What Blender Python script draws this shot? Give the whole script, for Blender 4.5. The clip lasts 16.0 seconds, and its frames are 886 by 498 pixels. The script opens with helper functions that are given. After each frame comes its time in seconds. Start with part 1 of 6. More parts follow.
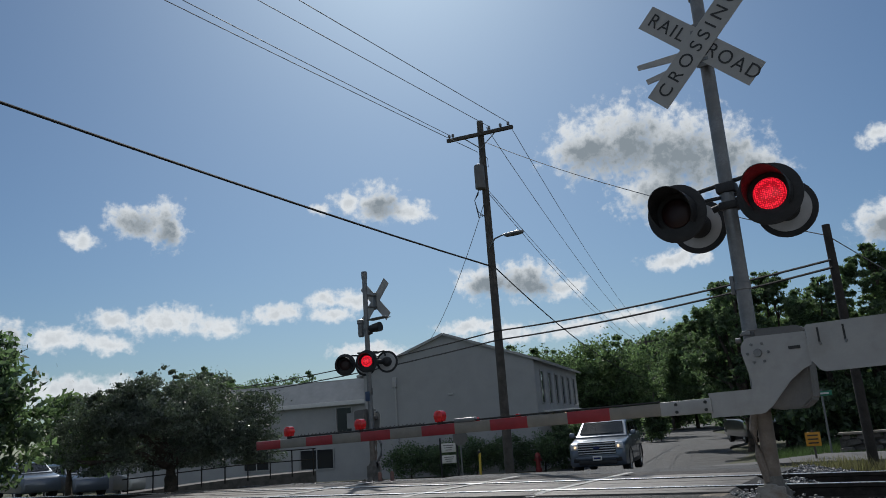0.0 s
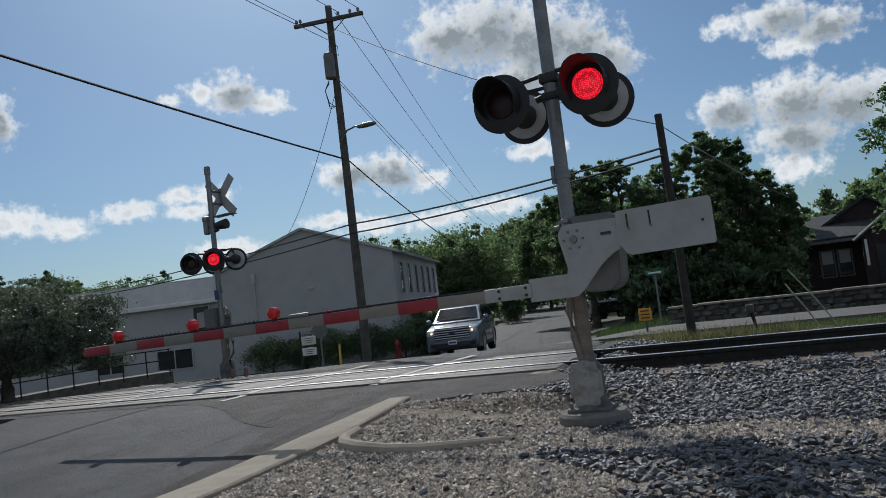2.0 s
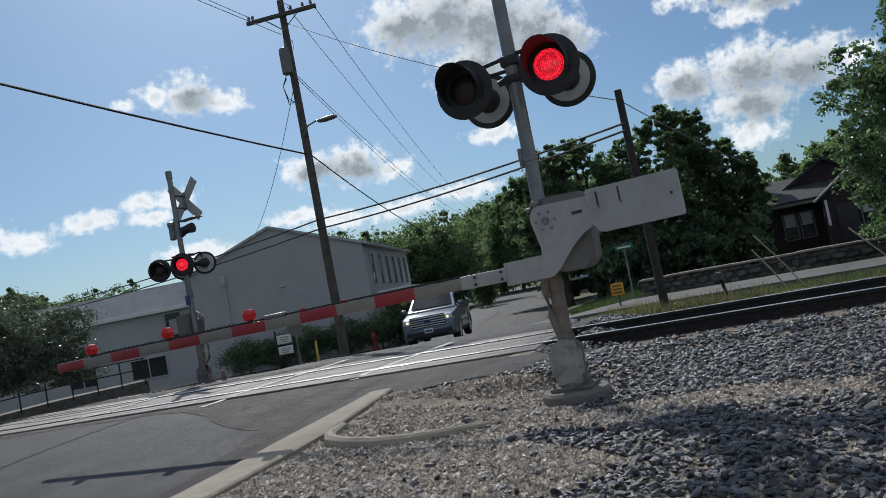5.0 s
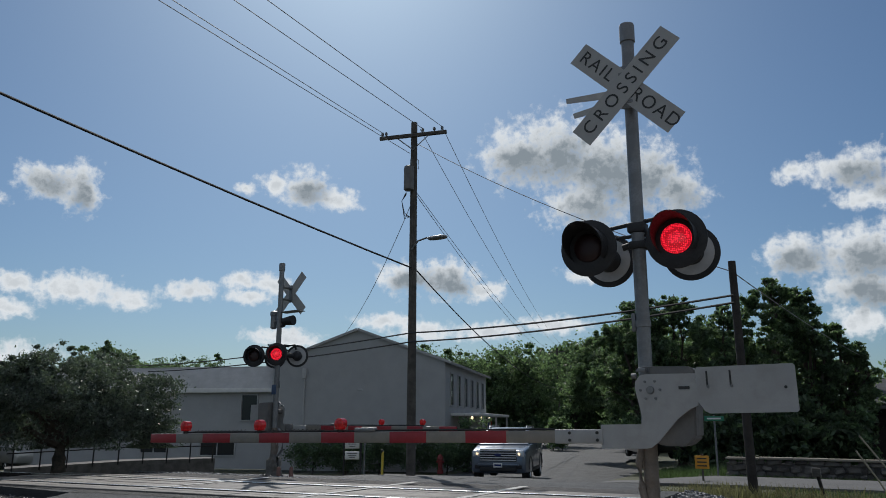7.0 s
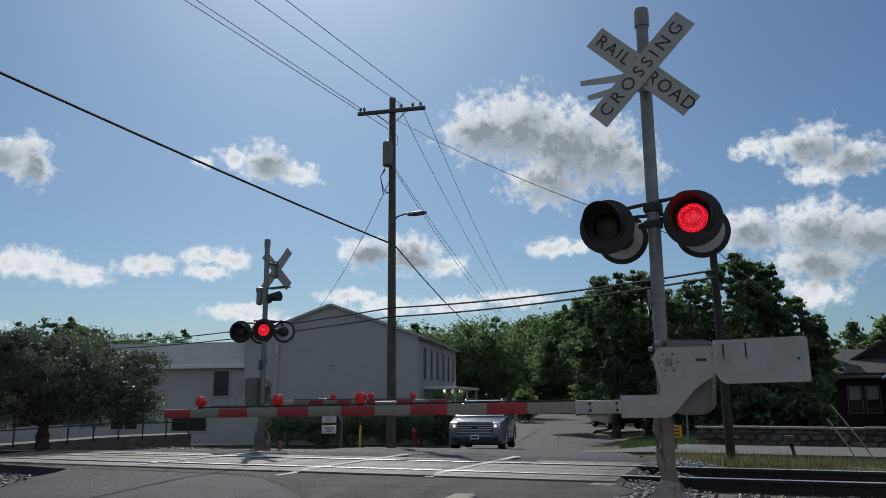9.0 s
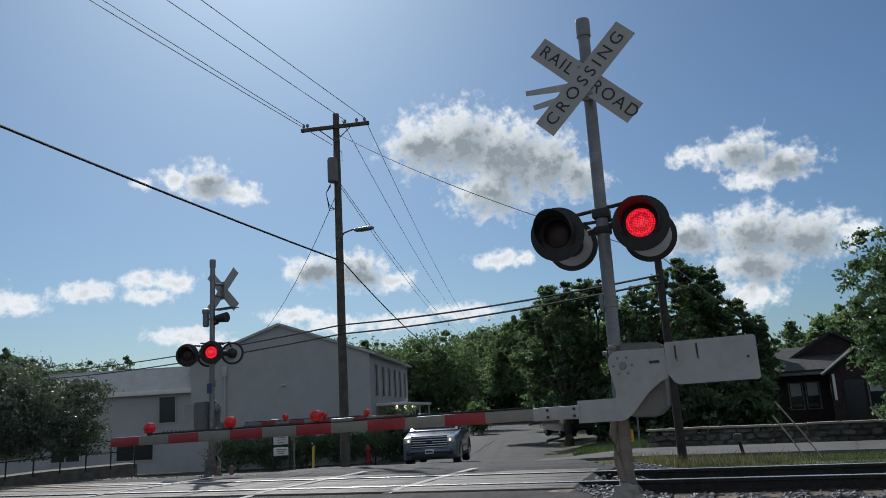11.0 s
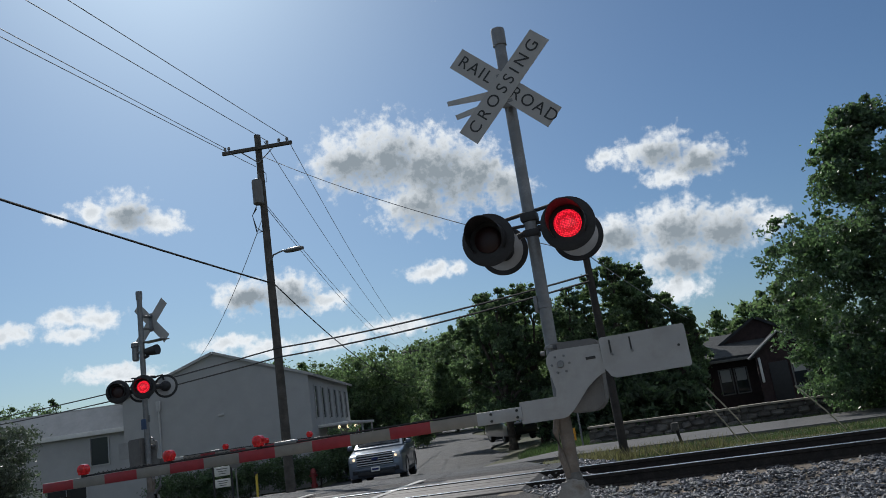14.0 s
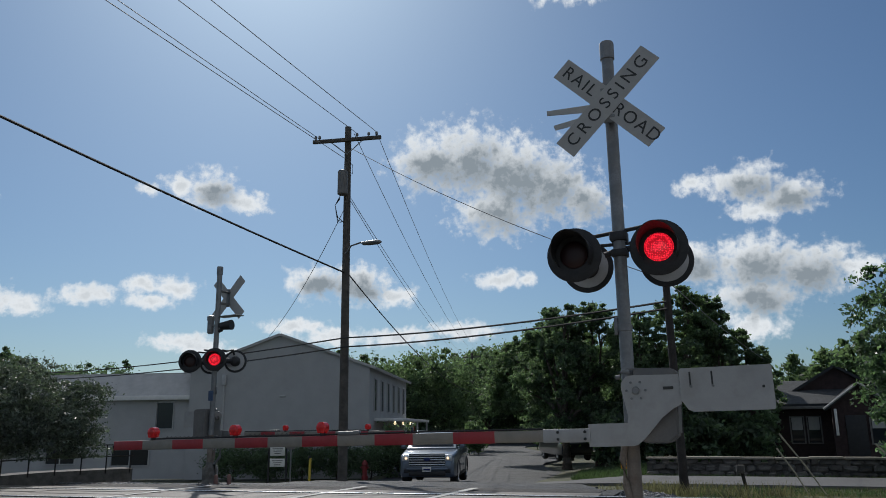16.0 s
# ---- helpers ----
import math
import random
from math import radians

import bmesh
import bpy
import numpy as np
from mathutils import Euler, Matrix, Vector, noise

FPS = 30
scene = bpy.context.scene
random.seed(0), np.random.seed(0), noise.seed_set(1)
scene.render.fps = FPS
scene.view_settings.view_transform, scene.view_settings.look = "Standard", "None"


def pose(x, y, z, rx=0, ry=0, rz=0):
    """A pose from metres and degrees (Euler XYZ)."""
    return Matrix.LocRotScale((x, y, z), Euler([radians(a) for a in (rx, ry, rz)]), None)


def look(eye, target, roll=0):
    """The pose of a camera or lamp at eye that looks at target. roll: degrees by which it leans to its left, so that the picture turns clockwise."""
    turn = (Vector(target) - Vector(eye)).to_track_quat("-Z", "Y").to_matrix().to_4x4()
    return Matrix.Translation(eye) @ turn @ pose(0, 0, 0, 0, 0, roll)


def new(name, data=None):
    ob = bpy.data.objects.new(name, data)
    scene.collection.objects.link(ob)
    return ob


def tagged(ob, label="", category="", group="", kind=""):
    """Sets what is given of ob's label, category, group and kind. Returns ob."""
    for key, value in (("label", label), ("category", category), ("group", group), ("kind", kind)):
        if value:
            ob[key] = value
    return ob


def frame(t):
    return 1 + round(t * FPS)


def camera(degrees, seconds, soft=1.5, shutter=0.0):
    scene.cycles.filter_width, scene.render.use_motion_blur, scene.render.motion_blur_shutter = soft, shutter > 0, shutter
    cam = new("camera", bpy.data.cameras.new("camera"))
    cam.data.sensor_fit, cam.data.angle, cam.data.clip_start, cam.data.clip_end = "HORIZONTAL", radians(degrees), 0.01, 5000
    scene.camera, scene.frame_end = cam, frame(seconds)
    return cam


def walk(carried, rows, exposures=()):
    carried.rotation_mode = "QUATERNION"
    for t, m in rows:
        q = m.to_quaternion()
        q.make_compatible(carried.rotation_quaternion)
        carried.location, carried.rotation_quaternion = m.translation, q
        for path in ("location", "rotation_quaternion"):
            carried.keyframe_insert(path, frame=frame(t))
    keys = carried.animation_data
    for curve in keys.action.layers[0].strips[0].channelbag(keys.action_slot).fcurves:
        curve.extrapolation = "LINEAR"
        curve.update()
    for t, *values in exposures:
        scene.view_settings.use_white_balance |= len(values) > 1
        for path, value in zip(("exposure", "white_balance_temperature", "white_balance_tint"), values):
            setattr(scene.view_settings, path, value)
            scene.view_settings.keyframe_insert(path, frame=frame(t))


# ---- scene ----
cam = camera(60.0, 16.0, 0.9)
PATH = [
    (0, (0.568, 0.362, 1.119), (-0.531, 1.969, 1.578), -4.1),
    (0.5, (0.636, 0.519, 1.223), (-0.304, 2.226, 1.672), -4.4),
    (1, (0.747, 0.526, 1.264), (-0.152, 2.257, 1.705), -4.8),
    (1.5, (0.767, 0.586, 1.137), (-0.156, 2.338, 1.421), -5.8),
    (2, (0.798, 0.605, 1.117), (-0.045, 2.413, 1.267), -6.9),
    (2.5, (0.802, 0.684, 1.112), (0.111, 2.559, 1.19), -8.3),
    (3, (0.802, 0.649, 1.116), (0.09, 2.517, 1.187), -9.3),
    (3.2, (0.79, 0.645, 1.111), (0.027, 2.492, 1.177), -9.6),
    (5.3, (0.764, 0.6, 1.141), (-0.013, 2.438, 1.265), -11.0),
    (5.5, (0.775, 0.651, 1.146), (-0.003, 2.486, 1.316), -10.7),
    (6, (0.793, 0.563, 1.16), (-0.026, 2.359, 1.484), -6.9),
    (6.5, (0.756, 0.419, 1.255), (-0.132, 2.152, 1.711), -1.6),
    (7, (0.684, 0.326, 1.275), (-0.251, 2.039, 1.716), 0.1),
    (7.5, (0.411, 0.182, 1.186), (-0.617, 1.865, 1.518), -2.8),
    (8, (0.313, 0.099, 1.188), (-0.712, 1.788, 1.495), -3.8),
    (8.5, (0.329, -0.047, 1.208), (-0.618, 1.666, 1.618), -3.4),
    (9, (0.274, -0.106, 1.269), (-0.578, 1.664, 1.645), -0.5),
    (9.5, (0.169, -0.158, 1.265), (-0.591, 1.649, 1.662), 0.6),
    (9.7, (0.104, -0.145, 1.285), (-0.621, 1.672, 1.705), -0.4),
    (11.8, (0.267, -0.099, 1.219), (-0.474, 1.723, 1.581), -5.4),
    (12, (0.249, -0.117, 1.214), (-0.485, 1.71, 1.563), -6.1),
    (12.5, (0.186, -0.09, 1.208), (-0.475, 1.765, 1.558), -6.9),
    (13, (0.205, -0.115, 1.21), (-0.341, 1.778, 1.556), -7.6),
    (13.5, (0.206, -0.142, 1.216), (-0.318, 1.749, 1.605), -8.0),
    (14, (0.211, -0.137, 1.224), (-0.338, 1.738, 1.649), -8.3),
    (14.5, (0.194, -0.121, 1.251), (-0.392, 1.736, 1.709), -6.4),
    (15, (0.147, -0.153, 1.259), (-0.494, 1.677, 1.751), -3.1),
    (15.5, (0.122, -0.13, 1.241), (-0.569, 1.685, 1.717), -1.5),
    (16, (0.091, -0.119, 1.242), (-0.633, 1.69, 1.696), -0.7),
]
EXPOSURES = [(0.0, -0.1), (1.5, -0.08), (2.0, 0.04), (2.7, 0.22), (5.5, 0.22), (6.2, 0.06), (7.0, -0.09), (9.0, 0.02), (13.0, 0.15), (15.0, 0.04), (16.0, -0.01)]
SKY_STRENGTH, SKY_TINT, SKY_DUST = 0.053, (0.715, 0.965, 1.185), 1.05
CLOUD_BRIGHT, CLOUD_GREY = (14.4, 15.2, 15.9), (4.7, 5.55, 6.3)
SUN_POWER = 2.8
walk(cam, [(t, look(eye, target, roll)) for t, eye, target, roll in PATH], EXPOSURES)
# ---- light ----
SUN_AZ, SUN_EL = -36.0, 42.0   # degrees clockwise from +y, and above the horizon


def node(nt, kind, links=(), **values):
    n = nt.nodes.new(kind)
    for k, v in values.items():
        if k == "operation":
            n.operation = v
        elif k == "data_type":
            n.data_type = v
        elif k == "blend_type":
            n.blend_type = v
    for i, v in links:
        if isinstance(v, bpy.types.NodeSocket):
            nt.links.new(v, n.inputs[i])
        else:
            n.inputs[i].default_value = v
    return n


def math_node(nt, op, *args):
    n = nt.nodes.new("ShaderNodeMath")
    n.operation = op
    for i, v in enumerate(args):
        if isinstance(v, bpy.types.NodeSocket):
            nt.links.new(v, n.inputs[i])
        else:
            n.inputs[i].default_value = v
    return n.outputs[0]


def vec_node(nt, op, *args):
    n = nt.nodes.new("ShaderNodeVectorMath")
    n.operation = op
    for i, v in enumerate(args):
        if isinstance(v, bpy.types.NodeSocket):
            nt.links.new(v, n.inputs[i])
        else:
            n.inputs[i].default_value = v
    return n.outputs["Value"] if op in ("LENGTH", "DOT_PRODUCT") else n.outputs[0]


def smooth(nt, v, a, b, lo=0.0, hi=1.0):
    n = nt.nodes.new("ShaderNodeMapRange")
    n.interpolation_type = "SMOOTHSTEP"
    for i, x in enumerate((v, a, b, lo, hi)):
        if isinstance(x, bpy.types.NodeSocket):
            nt.links.new(x, n.inputs[i])
        else:
            n.inputs[i].default_value = x
    return n.outputs[0]


def mix_col(nt, f, a, b, blend="MIX"):
    n = nt.nodes.new("ShaderNodeMix")
    n.data_type, n.blend_type = "RGBA", blend
    for i, x in ((0, f), (6, a), (7, b)):
        if isinstance(x, bpy.types.NodeSocket):
            nt.links.new(x, n.inputs[i])
        else:
            n.inputs[i].default_value = x if i == 0 else (*x[:3], 1)
    return n.outputs[2]


def noise_tex(nt, vec, scale, detail=4.0, rough=0.55):
    n = nt.nodes.new("ShaderNodeTexNoise")
    nt.links.new(vec, n.inputs["Vector"])
    n.inputs["Scale"].default_value, n.inputs["Detail"].default_value, n.inputs["Roughness"].default_value = scale, detail, rough
    return n


# cumulus: azimuth, elevation and half-sizes in degrees
CLOUDS = [
    (-22.7, 19.6, 2.9, 2.2), (-19.8, 19.6, 3.5, 2.7), (-16.5, 18.6, 3.6, 2.9), (-13.4, 17.5, 3.0, 2.5), (-10.9, 16.2, 2.0, 1.5), (-17.6, 15.9, 3.2, 1.9),
    (-3.4, 11.3, 1.9, 1.5), (0.8, 10.9, 3.1, 1.8), (4.2, 10.3, 2.9, 1.6), (0.6, 8.7, 2.9, 1.5), (7.0, 10.0, 1.3, 0.9), (0.2, 6.6, 2.0, 1.0),
    (-31.4, 10.6, 2.0, 1.2), (-28.2, 10.5, 2.4, 1.4), (-25.4, 9.6, 1.6, 0.7),
]
CLOUDS_B = [
    (-2.8, 16.8, 1.7, 0.6), (0.4, 16.5, 2.5, 1.3), (3.4, 15.3, 2.5, 1.1), (1.2, 14.5, 1.9, 0.8), (-17.4, 10.9, 2.2, 0.7), (-15.4, 10.9, 0.9, 0.5),
    (-41.5, 17.0, 1.2, 0.8), (-39.3, 17.0, 2.0, 1.3), (-36.8, 16.3, 1.7, 0.8), (-43.6, 16.5, 0.8, 0.4),
    (-43.6, 10.1, 1.2, 0.7), (-41.3, 9.9, 1.5, 0.8), (-43.0, 8.9, 1.8, 0.5), (-47.0, 9.1, 2.2, 0.7),
    (-33.0, 7.3, 2.3, 0.7), (-30.0, 6.6, 2.6, 0.7), (-40.4, 6.0, 2.6, 0.7), (-36.5, 5.4, 2.0, 0.5), (-25.2, 6.6, 2.8, 0.7), (-20.6, 7.0, 2.6, 0.7),
]
CLOUDS_C = [
    (-60.3, 14.4, 1.2, 0.7), (-57.0, 15.9, 1.8, 1.1), (-54.8, 15.6, 1.4, 1.6), (-61.6, 7.6, 2.2, 0.9), (-58.3, 7.2, 1.6, 0.7),
    (-58.2, 9.0, 1.6, 0.7), (-54.6, 8.9, 2.8, 1.0), (-51.2, 8.4, 1.8, 0.7), (-65.0, 7.5, 1.5, 1.5), (-60.5, 4.3, 4.6, 0.9), (-10.4, 31.2, 3.6, 0.9),
]
world = bpy.data.worlds.new("sky")
scene.world = world
world.use_nodes = True
wt = world.node_tree
wt.nodes.clear()
sky = wt.nodes.new("ShaderNodeTexSky")
sky.sky_type, sky.sun_disc = "NISHITA", False
sky.sun_elevation, sky.sun_rotation = radians(SUN_EL), radians(SUN_AZ)
sky.air_density, sky.dust_density, sky.ozone_density = 1.0, SKY_DUST, 1.6
direction = wt.nodes.new("ShaderNodeTexCoord").outputs["Generated"]
split = wt.nodes.new("ShaderNodeSeparateXYZ")
wt.links.new(direction, split.inputs[0])
azimuth = math_node(wt, "MULTIPLY", math_node(wt, "ARCTAN2", split.outputs[0], split.outputs[1]), 57.2958)
elevation = math_node(wt, "MULTIPLY", math_node(wt, "ARCSINE", split.outputs[2]), 57.2958)
flat = wt.nodes.new("ShaderNodeCombineXYZ")
wt.links.new(azimuth, flat.inputs[0])
wt.links.new(elevation, flat.inputs[1])
billow = noise_tex(wt, flat.outputs[0], 0.30, 6.0, 0.58)
fine = noise_tex(wt, flat.outputs[0], 1.1, 7.0, 0.58)
puff = noise_tex(wt, flat.outputs[0], 2.1, 4.0, 0.5)
broad = noise_tex(wt, flat.outputs[0], 0.35, 3.0, 0.5)
shift = vec_node(wt, "MULTIPLY", vec_node(wt, "SUBTRACT", billow.outputs["Color"], (0.5, 0.5, 0.5)), (2.0, 1.5, 0.0))
warped = vec_node(wt, "ADD", flat.outputs[0], shift)
density, core = None, None
for az, el, a, b in CLOUDS + CLOUDS_B + CLOUDS_C:
    off = vec_node(wt, "SUBTRACT", warped, (az, el, 0.0))
    away = vec_node(wt, "LENGTH", vec_node(wt, "MULTIPLY", off, (1 / a, 1 / b, 0.0)))
    density = away if density is None else math_node(wt, "SMOOTH_MIN", density, away, 0.2)
    if b >= 1.1:
        low = vec_node(wt, "LENGTH", vec_node(wt, "MULTIPLY", vec_node(wt, "ADD", off, (-0.12 * a, 0.30 * b, 0.0)), (1.05 / a, 1.05 / b, 0.0)))
        core = low if core is None else math_node(wt, "SMOOTH_MIN", core, low, 0.9)
ragged = math_node(wt, "ADD", math_node(wt, "MULTIPLY", math_node(wt, "SUBTRACT", fine.outputs["Fac"], 0.5), 2.2), math_node(wt, "MULTIPLY", math_node(wt, "SUBTRACT", puff.outputs["Fac"], 0.5), 0.6))
density = math_node(wt, "ADD", math_node(wt, "SUBTRACT", 1.27, density), ragged)
cover = smooth(wt, density, -0.05, 0.85)
soft = math_node(wt, "ADD", math_node(wt, "MULTIPLY", math_node(wt, "SUBTRACT", broad.outputs["Fac"], 0.5), 0.8), math_node(wt, "MULTIPLY", math_node(wt, "SUBTRACT", fine.outputs["Fac"], 0.5), 0.55))
belly = smooth(wt, math_node(wt, "ADD", math_node(wt, "SUBTRACT", 1.15, core), soft), 0.0, 0.95, 0.0, 0.85)
thick = math_node(wt, "ADD", belly, smooth(wt, math_node(wt, "ADD", density, soft), 0.6, 1.5, 0.0, 0.3))
glow_vec = (math.sin(radians(SUN_AZ)) * math.cos(radians(SUN_EL)), math.cos(radians(SUN_AZ)) * math.cos(radians(SUN_EL)), math.sin(radians(SUN_EL)))
cloud = mix_col(wt, thick, CLOUD_BRIGHT, CLOUD_GREY)
clear = mix_col(wt, 1.0, sky.outputs[0], SKY_TINT, "MULTIPLY")
# unseen broken cumulus added over the sky behind and overhead, as fill light
elsewhere = math_node(wt, "MAXIMUM", smooth(wt, math_node(wt, "ABSOLUTE", math_node(wt, "ADD", azimuth, 28.0)), 52.0, 66.0), smooth(wt, elevation, 46.0, 56.0))
fill_cloud = noise_tex(wt, direction, 3.4, 6.0, 0.6)
fill_cover = math_node(wt, "MULTIPLY", smooth(wt, fill_cloud.outputs["Fac"], 0.47, 0.58), math_node(wt, "MULTIPLY", elsewhere, smooth(wt, elevation, 1.0, 6.0)))
fill_col = mix_col(wt, smooth(wt, fill_cloud.outputs["Fac"], 0.55, 0.75, 0.15, 0.75), CLOUD_BRIGHT, CLOUD_GREY)
full = mix_col(wt, fill_cover, mix_col(wt, cover, clear, cloud), fill_col)
back = node(wt, "ShaderNodeBackground", ((0, full), (1, SKY_STRENGTH)))
wt.links.new(back.outputs[0], wt.nodes.new("ShaderNodeOutputWorld").inputs[0])

sun_data = bpy.data.lights.new("sun", "SUN")
sun_data.energy, sun_data.angle, sun_data.color = SUN_POWER, radians(0.53), (1.0, 0.965, 0.91)
sun = new("sun", sun_data)
sun.matrix_world = look([60 * c for c in glow_vec], (0, 0, 0))

# ---- materials ----


def surface(name, colour, rough=0.8, metal=0.0, vary=0.25, scale=6.0, bump=0.15, fine_scale=60.0, stain=None, stain_scale=1.2, stain_amount=0.5,
            leaf=0.0, per_piece=0.0, spec=0.5):
    m = bpy.data.materials.new(name)
    m.use_nodes = True
    nt = m.node_tree
    p = nt.nodes["Principled BSDF"]
    pos = nt.nodes.new("ShaderNodeTexCoord").outputs["Object"]
    big, small = noise_tex(nt, pos, scale, 5.0, 0.6), noise_tex(nt, pos, fine_scale, 3.0, 0.6)
    dark = tuple(c * (1 - vary) for c in colour)
    light = tuple(min(1.0, c * (1 + vary)) for c in colour)
    col = mix_col(nt, smooth(nt, big.outputs["Fac"], 0.3, 0.7), dark, light)
    col = mix_col(nt, math_node(nt, "MULTIPLY", smooth(nt, small.outputs["Fac"], 0.35, 0.75), 0.6), col, tuple(c * (1 - 0.6 * vary) for c in colour))
    if stain:
        st = noise_tex(nt, pos, stain_scale, 6.0, 0.65)
        col = mix_col(nt, math_node(nt, "MULTIPLY", smooth(nt, st.outputs["Fac"], 0.48, 0.68), stain_amount), col, stain)
    if per_piece:
        r = nt.nodes.new("ShaderNodeObjectInfo").outputs["Random"]
        isl = nt.nodes.new("ShaderNodeNewGeometry").outputs["Random Per Island"]
        rr = math_node(nt, "FRACT", math_node(nt, "ADD", r, isl))
        col = mix_col(nt, 1.0, col, mix_col(nt, rr, (1 - per_piece,) * 3, (1 + per_piece,) * 3), "MULTIPLY")
    nt.links.new(col, p.inputs["Base Color"])
    ro = smooth(nt, small.outputs["Fac"], 0.2, 0.8, max(0.02, rough - 0.1), min(1.0, rough + 0.1))
    nt.links.new(ro, p.inputs["Roughness"])
    p.inputs["Metallic"].default_value = metal
    p.inputs["Specular IOR Level"].default_value = spec
    if bump:
        b = nt.nodes.new("ShaderNodeBump")
        b.inputs["Strength"].default_value, b.inputs["Distance"].default_value = bump, 0.02
        nt.links.new(small.outputs["Fac"], b.inputs["Height"])
        nt.links.new(b.outputs[0], p.inputs["Normal"])
    if leaf:
        t = nt.nodes.new("ShaderNodeBsdfTranslucent")
        nt.links.new(mix_col(nt, 1.0, col, (1.75, 2.1, 1.2), "MULTIPLY"), t.inputs[0])
        mx = node(nt, "ShaderNodeMixShader", ((0, leaf), (1, p.outputs[0]), (2, t.outputs[0])))
        nt.links.new(mx.outputs[0], nt.nodes["Material Output"].inputs[0])
    return m


def glass_mat(name, colour, rough=0.03):
    m = bpy.data.materials.new(name)
    m.use_nodes = True
    p = m.node_tree.nodes["Principled BSDF"]
    p.inputs["Base Color"].default_value = (*colour, 1)
    p.inputs["Roughness"].default_value = rough
    p.inputs["Specular IOR Level"].default_value = 0.45
    return m


def lamp_mat(name, colour, power):
    """A lit lens: a grid of small bright diodes."""
    m = bpy.data.materials.new(name)
    m.use_nodes = True
    nt = m.node_tree
    p = nt.nodes["Principled BSDF"]
    v = nt.nodes.new("ShaderNodeTexVoronoi")
    v.inputs["Scale"].default_value = 66.0
    v.inputs["Randomness"].default_value = 0.35
    nt.links.new(nt.nodes.new("ShaderNodeTexCoord").outputs["Object"], v.inputs["Vector"])
    dots = smooth(nt, v.outputs["Distance"], 0.25, 0.55, power * 1.25, power * 0.3)
    p.inputs["Base Color"].default_value = (0.25, 0.01, 0.01, 1)
    p.inputs["Roughness"].default_value = 0.15
    p.inputs["Emission Color"].default_value = (*colour, 1)
    nt.links.new(dots, p.inputs["Emission Strength"])
    return m


ASPHALT = surface("asphalt", (0.041, 0.044, 0.050), 0.7, spec=0.25, vary=0.35, scale=1.1, bump=0.8, fine_scale=110, stain=(0.05, 0.053, 0.058), stain_scale=0.5, stain_amount=0.6)
ASPHALT_DARK = surface("asphalt patch", (0.041, 0.038, 0.038), 0.74, spec=0.25, vary=0.45, scale=2.5, bump=1.0, fine_scale=80)
STREET = surface("street asphalt", (0.10, 0.10, 0.102), 0.85, vary=0.2, scale=0.6, bump=0.4, fine_scale=70, stain=(0.07, 0.07, 0.07), stain_amount=0.5)
DARK_CONCRETE = surface("dark grey concrete", (0.15, 0.145, 0.135), 0.9, vary=0.25, scale=4, bump=0.5, fine_scale=70)
CONCRETE = surface("concrete", (0.31, 0.275, 0.225), 0.9, vary=0.2, scale=3, bump=0.4, fine_scale=80, stain=(0.16, 0.14, 0.12), stain_scale=3)
PANEL = surface("crossing plank", (0.135, 0.122, 0.108), 0.66, vary=0.25, scale=2, bump=0.3, fine_scale=60, stain=(0.06, 0.056, 0.052), stain_scale=1.6, stain_amount=0.7, per_piece=0.22)
RUBBER = surface("flangeway rubber", (0.03, 0.03, 0.03), 0.8, vary=0.3)
EARTH = surface("gravelly earth", (0.25, 0.21, 0.165), 0.95, vary=0.5, scale=9, bump=1.0, fine_scale=70, stain=(0.10, 0.095, 0.09), stain_scale=1.1, stain_amount=0.7)
GROUND = surface("dry grassy ground", (0.07, 0.075, 0.04), 0.95, vary=0.4, scale=0.8, bump=0.8, fine_scale=30, stain=(0.10, 0.09, 0.06), stain_scale=0.35, stain_amount=0.7)
# browner, darker copy of EARTH; shade by the oak and hall is in its colour
DARK_EARTH = surface("shade-darkened earth", (0.075, 0.068, 0.058), 0.95, vary=0.5, scale=7, bump=1.0, fine_scale=60, stain=(0.13, 0.115, 0.095), stain_scale=1.3, stain_amount=0.6)
STONE = surface("ballast stone", (0.078, 0.082, 0.091), 0.36, vary=0.4, scale=20, bump=0.5, fine_scale=120, per_piece=0.85)
PEBBLE = surface("tan pebble", (0.46, 0.405, 0.345), 0.8, vary=0.4, scale=14, bump=0.3, fine_scale=120, per_piece=0.7)
# rust brown taken nearly black, with the shade of the rail's side in it
RAIL_SIDE = surface("rusty rail steel", (0.024, 0.02, 0.018), 0.75, metal=0.3, vary=0.4, scale=10)
RAIL_TOP = surface("polished rail head", (0.80, 0.80, 0.81), 0.28, metal=1.0, vary=0.1, bump=0.02)
TIE = surface("weathered timber tie", (0.15, 0.12, 0.09), 0.9, vary=0.4, scale=6, bump=0.6, fine_scale=40)
WHITE_LINE = surface("worn road paint", (0.52, 0.51, 0.48), 0.8, vary=0.15, scale=8, bump=0.2, stain=(0.16, 0.16, 0.16), stain_scale=5, stain_amount=0.7)
STEEL = surface("galvanised steel", (0.20, 0.205, 0.21), 0.5, metal=0.55, vary=0.18, scale=9, bump=0.08, stain=(0.2, 0.19, 0.18), stain_scale=4, stain_amount=0.5)
ALU_WHITE = surface("painted aluminium plate", (0.35, 0.35, 0.345), 0.55, vary=0.06, scale=5, bump=0.05, stain=(0.27, 0.265, 0.25), stain_scale=3.5, stain_amount=0.5)
CAST = surface("cast pedestal", (0.29, 0.285, 0.27), 0.75, vary=0.15, scale=9, bump=0.3, stain=(0.16, 0.12, 0.09), stain_scale=7, stain_amount=0.75)
